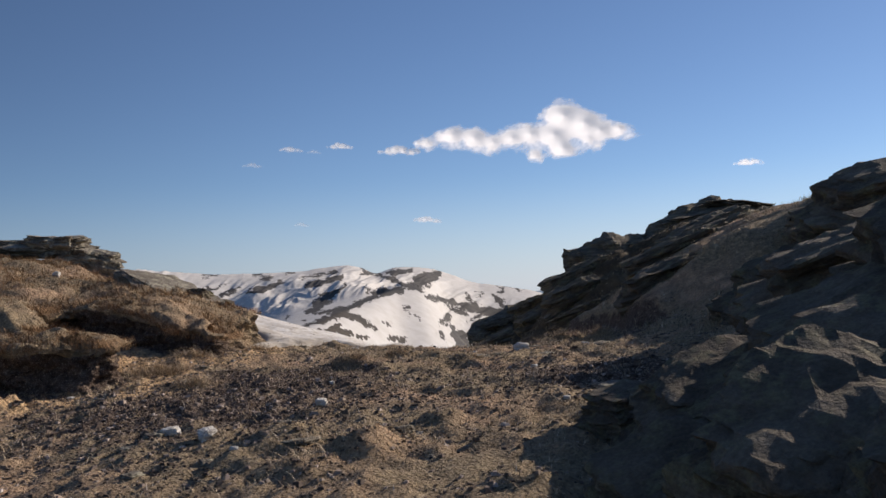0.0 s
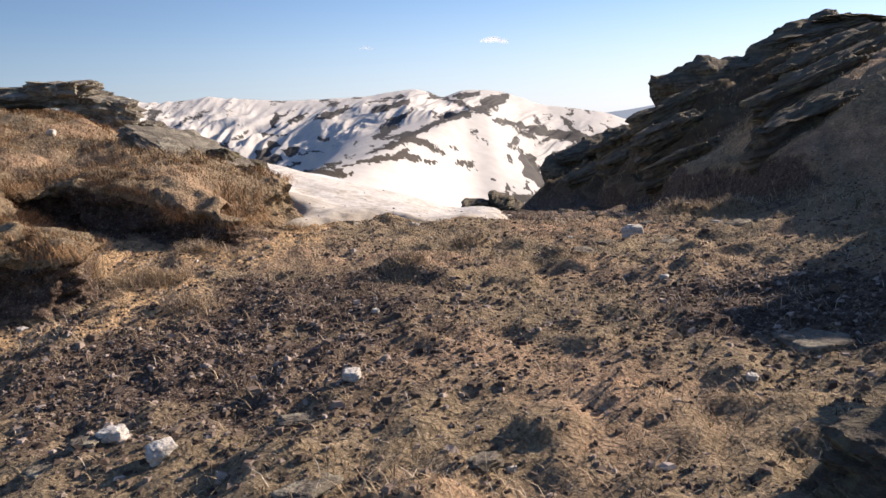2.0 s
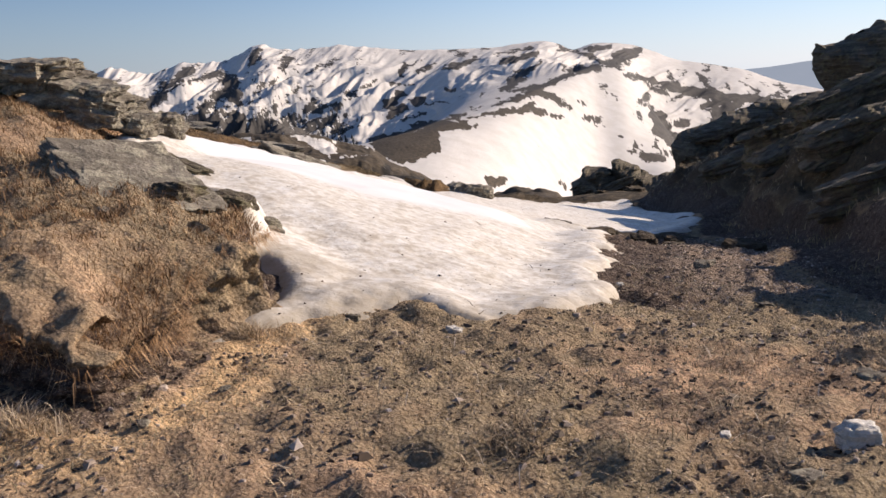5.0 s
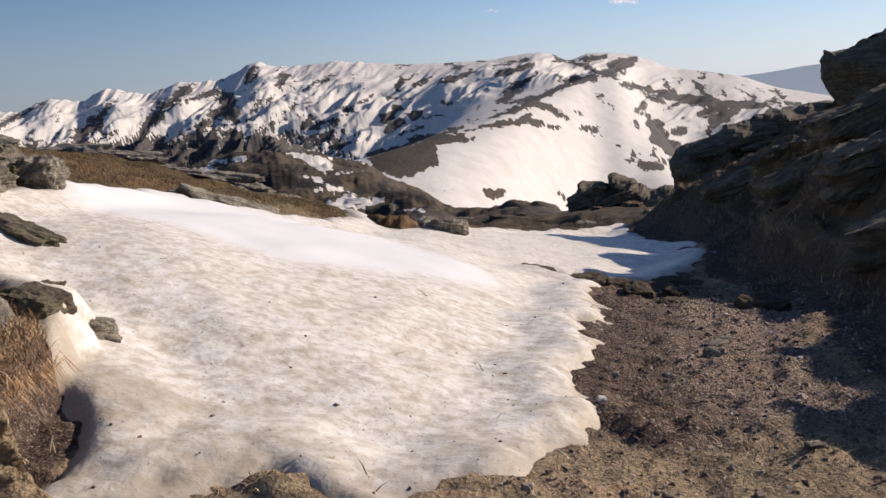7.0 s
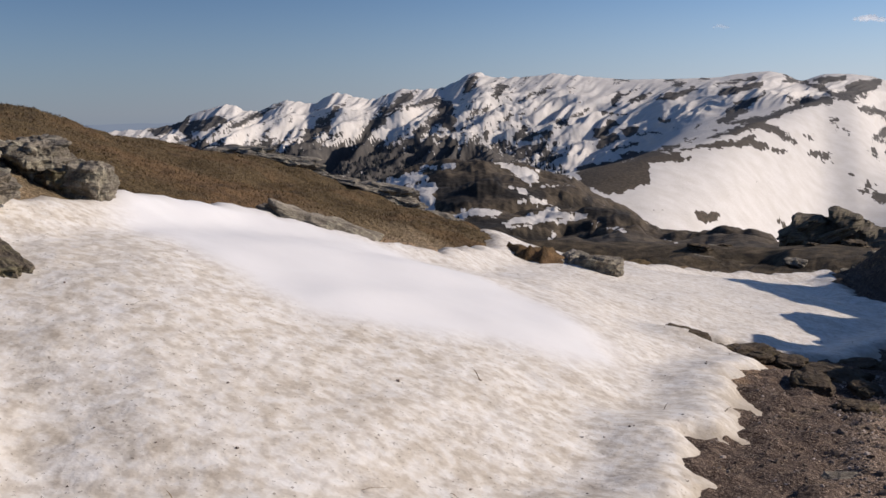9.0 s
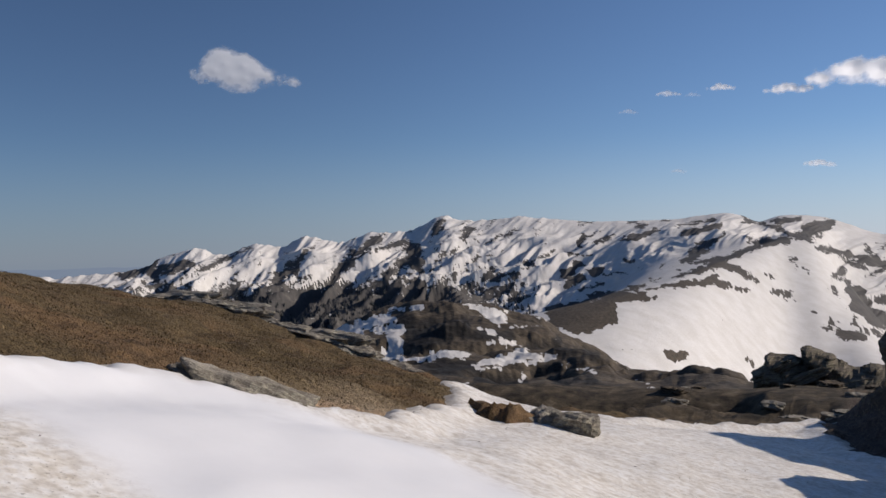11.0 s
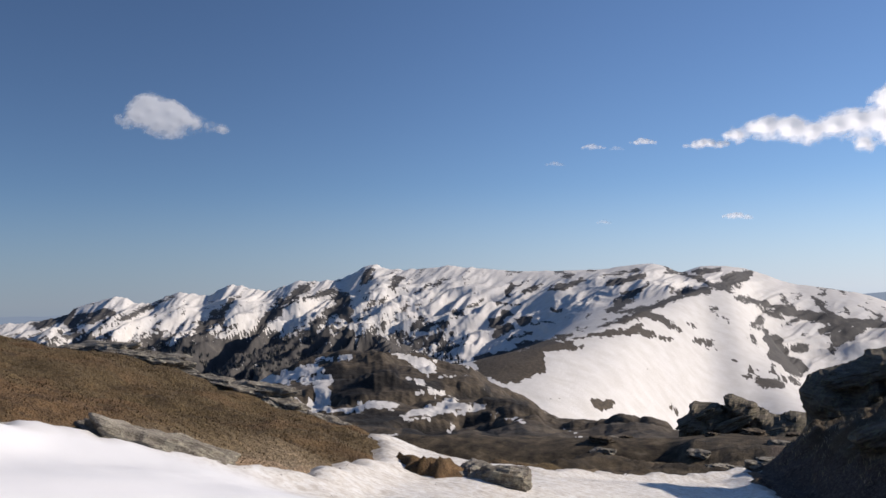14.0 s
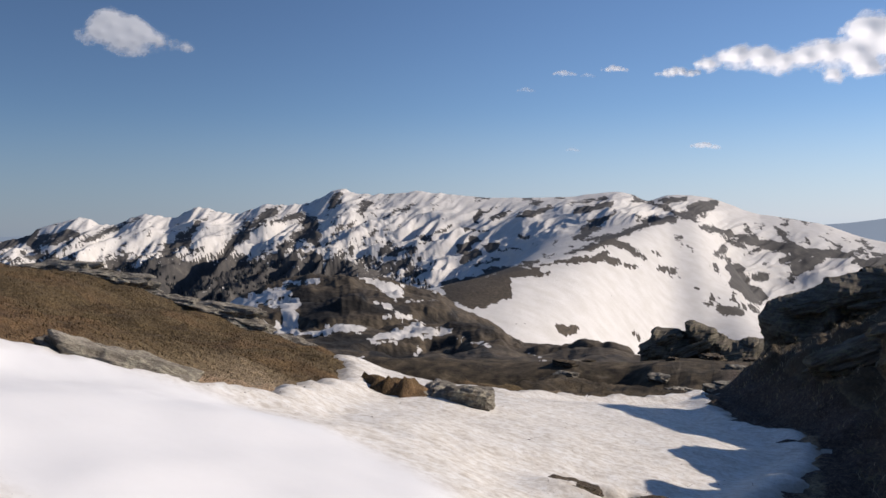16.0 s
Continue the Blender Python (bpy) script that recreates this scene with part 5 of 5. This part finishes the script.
def cloud(az, el, blobs, cover, seed, label, gap=9.0, swing=0.0):
    """A cloud on a bearing, of round heads given as degrees across, degrees up and radius."""
    u0 = CLOUD_R * math.pi / 180
    us, vs = [(-a - r) * u0 for a, _, r in blobs] + [(-a + r) * u0 for a, _, r in blobs], [(e - r) * u0 for _, e, r in blobs] + [(e + r) * u0 for _, e, r in blobs]
    u, v = np.meshgrid(np.arange(min(us) - 40, max(us) + 40, gap), np.arange(min(vs) - 40, max(vs) + 40, gap))
    f = max(0.12, min(1.0, 0.022 * max(r for _, _, r in blobs) * u0))
    swell = np.zeros(u.shape)
    for a, e, r in blobs:
        own = r * u0 - np.hypot(u + a * u0, 1.3 * (v - e * u0))
        swell = swell + np.exp(np.clip(own / (20 * f), -30, 30))  # heads melt into one another
    round_d = 20 * f * np.log(swell + 1e-12) + 2 + 9 * f
    d = round_d + 22 * f * fbm(u / (120 * f), v / (75 * f), 6, seed, 0.6)
    puff = 44 * smooth(-20, 150, round_d + 12 * f * fbm(u / (150 * f), v / (100 * f), 2, seed, 0.5)) + 5 * f * fbm(u / (150 * f), v / (100 * f), 2, seed + 3, 0.45) * smooth(-10, 60, d)
    cell = d[:-1, :-1] > -25
    rows, cols = u.shape
    k = np.arange(rows * cols).reshape(rows, cols)
    quads = np.stack([k[:-1, :-1], k[:-1, 1:], k[1:, 1:], k[1:, :-1]], -1)[cell]
    # a bank of cloud may stand aslant to the eye
    slant = u * math.tan(radians(swing))
    grow, base = 1 + slant / CLOUD_R, CLOUD_R * math.tan(radians(el))
    co = np.stack([u * grow, slant - puff, (v + base) * grow - base], -1).reshape(-1, 3)
    used, faces = np.unique(quads, return_inverse=True)
    mesh = solid("cloud", co[used], faces.reshape(-1, 4), CLOUD)
    mark(mesh, "thick", d.ravel()[used] / (55 * max(f, 0.3)))
    mark(mesh, "cover", np.full(len(used), cover))
    ob = new("cloud", mesh)
    a = radians(az)
    ob.matrix_world = pose(CENTRE[0] - CLOUD_R * math.sin(a), CENTRE[1] + CLOUD_R * math.cos(a), CLOUD_R * math.tan(radians(el)), 0, 0, az)
    return tagged(ob, label, "cloud", "clouds")


cloud(-4.0, 9.85, [(6.4, -0.17, 0.49), (4.67, 0.17, 0.86), (3.22, -0.1, 0.93), (1.97, -0.45, 0.74), (0.69, -0.28, 0.81), (-0.52, -0.1, 0.83), (-2.77, 0.93, 1.38), (-4.05, 0.45, 1.26), (-2.08, -0.24, 1.06), (-5.09, -0.1, 0.93), (-2.59, -1.14, 0.81), (-0.86, -1.49, 0.44), (-6.33, -0.03, 0.54), (-7.16, -0.17, 0.36), (-4.33, -0.59, 0.74), (7.02, -0.17, 0.34)], 1.0, 501, "large white cumulus cloud with a ragged flat base", 7.0)
cloud(39.4, 11.8, [(0.73, 0.35, 1.04), (-0.38, 0.21, 0.96), (-1.14, -0.21, 0.78), (1.38, -0.14, 0.76), (0.35, -0.48, 0.78), (-1.9, -0.38, 0.49), (-2.66, -0.52, 0.31), (-3.46, -0.66, 0.22), (1.97, 0, 0.36), (2.32, -0.35, 0.26), (1, 0.83, 0.54), (-0.52, -0.62, 0.63)], 1.0, 511, "white rounded cumulus cloud in a blue sky", 6.0, 44.0)
for k, (az, el, w, c) in enumerate([(4.3, 9.2, 1.5, 0.95), (8.2, 9.62, 0.95, 0.85), (11.4, 9.48, 0.8, 0.7), (13.9, 8.5, 0.65, 0.4), (-18.2, 6.95, 1.0, 0.9), (2.6, 4.55, 1.0, 0.75), (10.9, 4.57, 0.5, 0.5), (9.9, 9.3, 0.5, 0.4)]):
    cloud(az, el, [(w * 0.5, 0.02, 0.12 * w), (w * 0.15, 0.05, 0.2 * w), (-w * 0.2, 0.0, 0.18 * w), (-w * 0.55, -0.06, 0.1 * w), (w * 0.85, -0.02, 0.07 * w), (-w * 0.85, -0.1, 0.06 * w)], c, 520 + k, "small thin white wisp of cloud", 6.0)

# ---- far ranges, their haze put in as a glow ----
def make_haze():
    s = Shade("haze_glow", 1.0)
    # blue haze given off by the material itself
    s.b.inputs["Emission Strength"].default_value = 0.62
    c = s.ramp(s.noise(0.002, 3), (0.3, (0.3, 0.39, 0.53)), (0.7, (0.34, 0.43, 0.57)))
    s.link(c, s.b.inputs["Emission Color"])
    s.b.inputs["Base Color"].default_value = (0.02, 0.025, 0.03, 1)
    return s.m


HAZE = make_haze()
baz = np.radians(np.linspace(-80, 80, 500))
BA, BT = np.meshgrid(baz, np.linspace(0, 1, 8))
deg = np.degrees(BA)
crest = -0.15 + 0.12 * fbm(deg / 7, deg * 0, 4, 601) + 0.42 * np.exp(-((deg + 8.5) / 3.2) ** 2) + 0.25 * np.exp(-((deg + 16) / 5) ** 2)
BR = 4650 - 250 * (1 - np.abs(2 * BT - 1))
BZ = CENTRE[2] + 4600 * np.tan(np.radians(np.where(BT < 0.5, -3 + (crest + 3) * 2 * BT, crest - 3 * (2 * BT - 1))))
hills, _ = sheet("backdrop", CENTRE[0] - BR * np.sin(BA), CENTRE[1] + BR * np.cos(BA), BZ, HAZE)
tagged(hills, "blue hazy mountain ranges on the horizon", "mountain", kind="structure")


# ---- far woods ----
def make_leafage():
    s = Shade("far_conifers", 0.95)
    return s.done(s.ramp(s.island(), (0.0, (0.035, 0.04, 0.042)), (1.0, (0.07, 0.072, 0.07))))


rng = np.random.default_rng(7)
n = 5200
taz, tr = rng.uniform(20, 47, n), rng.uniform(1420, 1950, n)
tx, ty = CENTRE[0] - tr * np.sin(np.radians(taz)), CENTRE[1] + tr * np.cos(np.radians(taz))
tz, _, _, tel = far_ground(tx, ty)
keep = (fbm(tx / 160, ty / 160, 3, 611) + 0.35 * smooth(-2.6, -4.5, tel) - 1.5 * smooth(-3.0, -1.4, tel) > 0.05)
tx, ty, tz = tx[keep], ty[keep], tz[keep]
th = rng.uniform(5, 10, len(tx))
ring = np.arange(6) * np.pi / 3
co, fc = [], []
base = np.stack([np.cos(ring), np.sin(ring), 0 * ring], -1)
for tier, (lo, hi, wide) in enumerate([(0.05, 0.6, 0.3), (0.35, 1.0, 0.2)]):
    low = np.stack([tx[:, None] + th[:, None] * wide * base[:, 0], ty[:, None] + th[:, None] * wide * base[:, 1], (tz + th * lo)[:, None] + 0 * base[:, 0]], -1)
    tip = np.stack([tx, ty, tz + th * hi], -1)[:, None]
    block = np.concatenate([low, tip], 1)
    first = sum(len(c) for c in co)
    idx = first + np.arange(len(tx))[:, None, None] * 7 + np.array([[i, (i + 1) % 6, 6] for i in range(6)])
    co.append(block.reshape(-1, 3))
    fc.append(idx.reshape(-1, 3))
woods = new("far_woods", solid("far_woods", np.concatenate(co), np.concatenate(fc), make_leafage(), False))
tagged(woods, "dark scattered conifers on the far mountainside", "trees", kind="stuff")


# ---- dry grass ----
def make_blades(name, stops, tint=(1.02, 1.03, 1.18)):
    s = Shade(name, 0.8)
    return s.done(s.mix(1.0, s.ramp(s.island(), *stops), tint, "MULTIPLY"))


STRAW = make_blades("dead_straw", ((0.0, (0.150, 0.108, 0.060)), (0.3, (0.300, 0.217, 0.120)), (0.6, (0.480, 0.352, 0.195)), (0.85, (0.645, 0.495, 0.285)), (1.0, (0.825, 0.705, 0.495))))
TURF = make_blades("short_turf", ((0.0, (0.09, 0.072, 0.04)), (0.35, (0.21, 0.172, 0.088)), (0.65, (0.35, 0.285, 0.15)), (0.9, (0.52, 0.41, 0.235)), (1.0, (0.68, 0.55, 0.36))))
RUST = make_blades("rusty_grass", ((0.0, (0.122, 0.068, 0.033)), (0.4, (0.242, 0.140, 0.066)), (0.75, (0.357, 0.216, 0.105)), (1.0, (0.535, 0.363, 0.199))), (1.0, 1.0, 1.06))


BROWN = make_blades("brown_grass", ((0.0, (0.05, 0.033, 0.017)), (0.5, (0.115, 0.077, 0.038)), (0.85, (0.185, 0.127, 0.063)), (1.0, (0.29, 0.21, 0.115))), (1.0, 1.0, 1.0))


def grass(name, label, x, y, length, width, flat, material, seed, hang=None, level=None):
    """Many bent blades rooted at the given places. flat: how far they lie down."""
    rng = np.random.default_rng(seed)
    n = len(x)
    z = ground_height(x, y) if level is None else level
    turn = rng.uniform(0, 2 * np.pi, n)
    ln = length * rng.uniform(0.5, 1.4, n)
    lie = np.clip(flat + rng.normal(0, 0.22, n), 0.05, 0.97)
    ax, ay = np.cos(turn), np.sin(turn)
    if hang is not None:
        ax, ay = hang[0] + 0.35 * ax, hang[1] + 0.35 * ay
    px, py = -ay * width / 2, ax * width / 2
    root = np.stack([x, y, z - 0.008], -1)
    along = np.stack([ax * lie, ay * lie, np.sqrt(1 - lie**2)], -1) * ln[:, None]
    side = np.stack([px, py, 0 * px], -1) * rng.uniform(0.6, 1.3, n)[:, None]
    mid = root + along * 0.55
    droop = np.stack([ax * ln * 0.3, ay * ln * 0.3, -(0.12 if hang is None else 0.8) * ln], -1)
    tip = root + along * (0.95 if hang is None else 0.75) + droop
    co = np.stack([root - side, root + side, mid + side * 0.8, mid - side * 0.8, tip], 1).reshape(-1, 3)
    k = np.arange(n)[:, None] * 5
    tri = np.concatenate([k + [[0, 1, 2]], k + [[0, 2, 3]], k + [[3, 2, 4]]])
    ob = new(name, solid(name, co, tri, material, False))
    return tagged(ob, label, "grass", kind="stuff")


def scatter(n, x0, x1, y0, y1, seed):
    rng = np.random.default_rng(seed)
    return rng.uniform(x0, x1, n), rng.uniform(y0, y1, n), rng.uniform(0, 1, n)


def off_snow(x, y):
    return inside(PATCH, x, y) < -0.02


x, y, p = scatter(190000, -6, 3.2, 2.4, 14.5, 701)
dens = 0.35 + 0.6 * fbm(x * 0.8, y * 0.8, 3, 33) + 0.5 * noise2(x * 4, y * 4, 35) - 0.55 * np.exp(-(((x + 2.6) / 1.4) ** 2 + ((y - 6.0) / 1.3) ** 2)) - 0.7 * np.exp(-(((x - 0.75) / 0.7) ** 2 + ((y - 6.6) / 0.85) ** 2))
keep = (p < dens) & off_snow(x, y) & (inside(BANK, x, y) < 0.05)
grass("short_turf_grass", "short matted dead grass on the path", x[keep], y[keep], 0.05, 0.004, 0.75, TURF, 702)
x, y, p = scatter(60000, -5, 3.0, 2.4, 13, 711)
keep = (p < 0.1 + 0.9 * smooth(0.1, 0.6, fbm(x * 1.3, y * 1.3, 3, 37))) & off_snow(x, y) & (inside(BANK, x, y) < 0.05)
grass("straw_grass", "pale dead straw tufts among the turf", x[keep], y[keep], 0.085, 0.004, 0.7, STRAW, 712)
x, y, p = scatter(150000, -10, -2.9, 5.5, 14.2, 721)
keep = (p < 0.55 + 0.6 * fbm(x * 1.2, y * 1.2, 3, 39)) & (inside(BANK, x, y) > 0.24) & off_snow(x, y)
grass("bank_grass", "rusty brown matted grass on the bank", x[keep], y[keep], 0.1, 0.005, 0.72, RUST, 722)
x, y, p = scatter(240000, -9, -2.9, 5.5, 12, 731)
edge = inside(BANK, x, y)
top = np.maximum(edge_height(x, y) + 0.02 + 0.3 * np.clip(edge, 0, 1), land(x, y, False) + 0.02)
keep = (edge > -0.1 + 0.12 * noise2(x * 2, y * 2, 45)) & (edge < 0.32) & (p < 0.5 + 0.6 * noise2(x * 1.6, y * 1.6, 46)) & (land(x, y, False) < 0.5) & off_snow(x, y)
x, y, edge, top = x[keep], y[keep], edge[keep], top[keep]
gxn = inside(BANK, x + 0.02, y) - inside(BANK, x - 0.02, y)
gyn = inside(BANK, x, y + 0.02) - inside(BANK, x, y - 0.02)
ln = np.hypot(gxn, gyn) + 1e-6
rim = edge < 0.0
grass("edge_grass", "matted brown grass along the bank's edge", x[~rim], y[~rim], 0.09, 0.005, 0.75, RUST, 733, None, top[~rim])
grass("hanging_grass", "dead grass hanging over the bank's dark edge", x[rim], y[rim], 0.14, 0.004, 0.6, RUST, 732, ((-gxn / ln)[rim], (-gyn / ln)[rim]), top[rim] - 0.03)
x, y, p = scatter(130000, -20, -6, 15, 28, 741)
keep = off_snow(x, y) & (p < 0.75 + 0.4 * noise2(x, y, 51))
grass("hillside_grass", "brown dead grass over the sloping hillside", x[keep], y[keep], 0.05, 0.009, 0.8, BROWN, 742)
x, y, p = scatter(90000, -1.6, 7, 8, 36, 751)
keep = (p < 0.3 + 0.9 * fbm(x * 0.9, y * 0.9, 3, 53)) & (x > curve(RIGHT_FOOT, y) + 0.3)
grass("slope_grass", "thin dead grass on the shaded slope", x[keep], y[keep], 0.11, 0.008, 0.6, TURF, 752)


x, y, p = scatter(16000, -5, 2.5, 2.6, 11.5, 761)
keep = off_snow(x, y) & (inside(BANK, x, y) < -0.1) & (p < 0.6 + 0.6 * noise2(x * 1.2, y * 1.2, 57))
grass("dead_stalks", "thin pale dead stalks lying on the soil", x[keep], y[keep], 0.1, 0.0028, 0.96, STRAW, 762)


# straw tufts at the foot of the bank and on the turf
for k, (cx, cy, spread, count, tall) in enumerate([(-4.35, 7.85, 0.22, 3000, 0.13), (-3.6, 7.7, 0.26, 3200, 0.12), (-3.0, 7.0, 0.2, 1000, 0.1), (-3.5, 8.5, 0.2, 700, 0.13), (-1.3, 9.0, 0.18, 500, 0.1),
                                                   (-0.4, 8.3, 0.2, 600, 0.1), (0.95, 10.85, 0.3, 1100, 0.13), (1.35, 10.6, 0.25, 800, 0.12), (-1.6, 7.8, 0.22, 600, 0.1), (-3.2, 10.2, 0.16, 500, 0.12)]):
    rng = np.random.default_rng(780 + k)
    x, y = cx + rng.normal(0, spread * 0.5, count), cy + rng.normal(0, spread * 0.4, count)
    tuft = grass("straw_tuft", "tuft of bent golden dead straw on the turf", x, y, tall, 0.0035, 0.78, STRAW, 790 + k)
    tagged(tuft, "tuft of bent golden dead straw on the turf", "grass tuft", "straw tufts")


# ---- grit and crumbs of peat ----
def crumbs(name, label, x, y, size, material, seed, level=None):
    rng = np.random.default_rng(seed)
    n = len(x)
    z = ground_height(x, y) if level is None else level
    ring = np.array([(1, 0, -0.3), (0.2, 1, -0.3), (-1, 0.1, -0.3), (-0.1, -1, -0.3)])
    lid = np.array([(0.6, 0.1, 0.8), (0.1, 0.6, 0.9), (-0.55, 0.0, 0.75), (0.0, -0.6, 0.6)])
    block = np.concatenate([ring, lid])
    s = size * rng.lognormal(0, 0.4, n)
    jig = 1 + rng.uniform(-0.35, 0.35, (n, 8, 1))
    t = rng.uniform(0, 6.28, n)
    rot = np.stack([np.cos(t), -np.sin(t), np.sin(t), np.cos(t)], -1).reshape(n, 2, 2)
    p = block[None] * jig * s[:, None, None] * np.array([1, 0.8, 0.5])
    p[:, :, :2] = np.einsum("nij,nkj->nki", rot, p[:, :, :2])
    p += np.stack([x, y, z], -1)[:, None]
    k = np.arange(n)[:, None] * 8
    tri = np.concatenate([k + [[i, (i + 1) % 4, 4 + (i + 1) % 4, 4 + i]] for i in range(4)] + [k + [[4, 5, 6, 7]]])
    ob = new(name, solid(name, p.reshape(-1, 3), tri, material, False))
    return tagged(ob, label, "gravel", kind="stuff")


PEAT = make_blades("peat_crumbs", ((0.0, (0.05, 0.035, 0.024)), (0.5, (0.12, 0.086, 0.058)), (0.85, (0.23, 0.172, 0.118)), (1.0, (0.42, 0.345, 0.26))))
GRIT = make_blades("grit", ((0.0, (0.08, 0.061, 0.042)), (0.5, (0.19, 0.15, 0.106)), (0.85, (0.34, 0.275, 0.2)), (1.0, (0.56, 0.48, 0.38))))
x, y, p = scatter(95000, -5, 2.5, 2.6, 11.5, 801)
dens = 0.1 + 0.8 * np.exp(-(((x + 2.6) / 1.5) ** 2 + ((y - 6.0) / 1.4) ** 2)) + 0.9 * np.exp(-(((x - 0.75) / 0.8) ** 2 + ((y - 6.6) / 0.95) ** 2)) + 0.3 * noise2(x * 2, y * 2, 55)
keep = (p < dens) & off_snow(x, y) & (inside(BANK, x, y) < 0)
crumbs("peat_crumbs", "dark crumbs of peat and soil", x[keep], y[keep], 0.0145, PEAT, 802)
x, y, p = scatter(30000, -2.2, 3, 11, 20, 811)
keep = (p < 0.25 + 0.75 * smooth(12, 13.5, y) * smooth(-0.9, -0.2, x)) & (x < 0.6 + 0.5 * p) & off_snow(x, y)
crumbs("grit", "grey grit and stone chips on the bare path", x[keep], y[keep], 0.012, GRIT, 812)
x, y, p = scatter(900, -3.7, 0.8, 4, 12, 821)
keep = off_snow(x, y) & (inside(BANK, x, y) < 0)
crumbs("stone_chips", "small pale stone chips", x[keep], y[keep], 0.017, GRIT, 822)
x, y, p = scatter(1500, -7, -0.6, 10.2, 24, 831)
keep = (inside(PATCH, x, y) > 0.1) & (inside(DRIFT, x, y) < 0) & (p < 0.35 + 0.65 * np.exp(-np.clip(inside(PATCH, x, y), 0, None) / 0.3))
x, y = x[keep], y[keep]
on_snow = SZ[np.clip(np.searchsorted(sy, y), 0, len(sy) - 1), np.clip(np.searchsorted(sx, x), 0, len(sx) - 1)]
crumbs("snow_debris", "small dark bits of soil and bark on the snow", x, y, 0.009, PEAT, 832, on_snow + 0.002)
grass("snow_twigs", "thin dark twigs lying on the snow", x[::6], y[::6], 0.14, 0.006, 1.3, BROWN, 833, None, on_snow[::6] + 0.006)
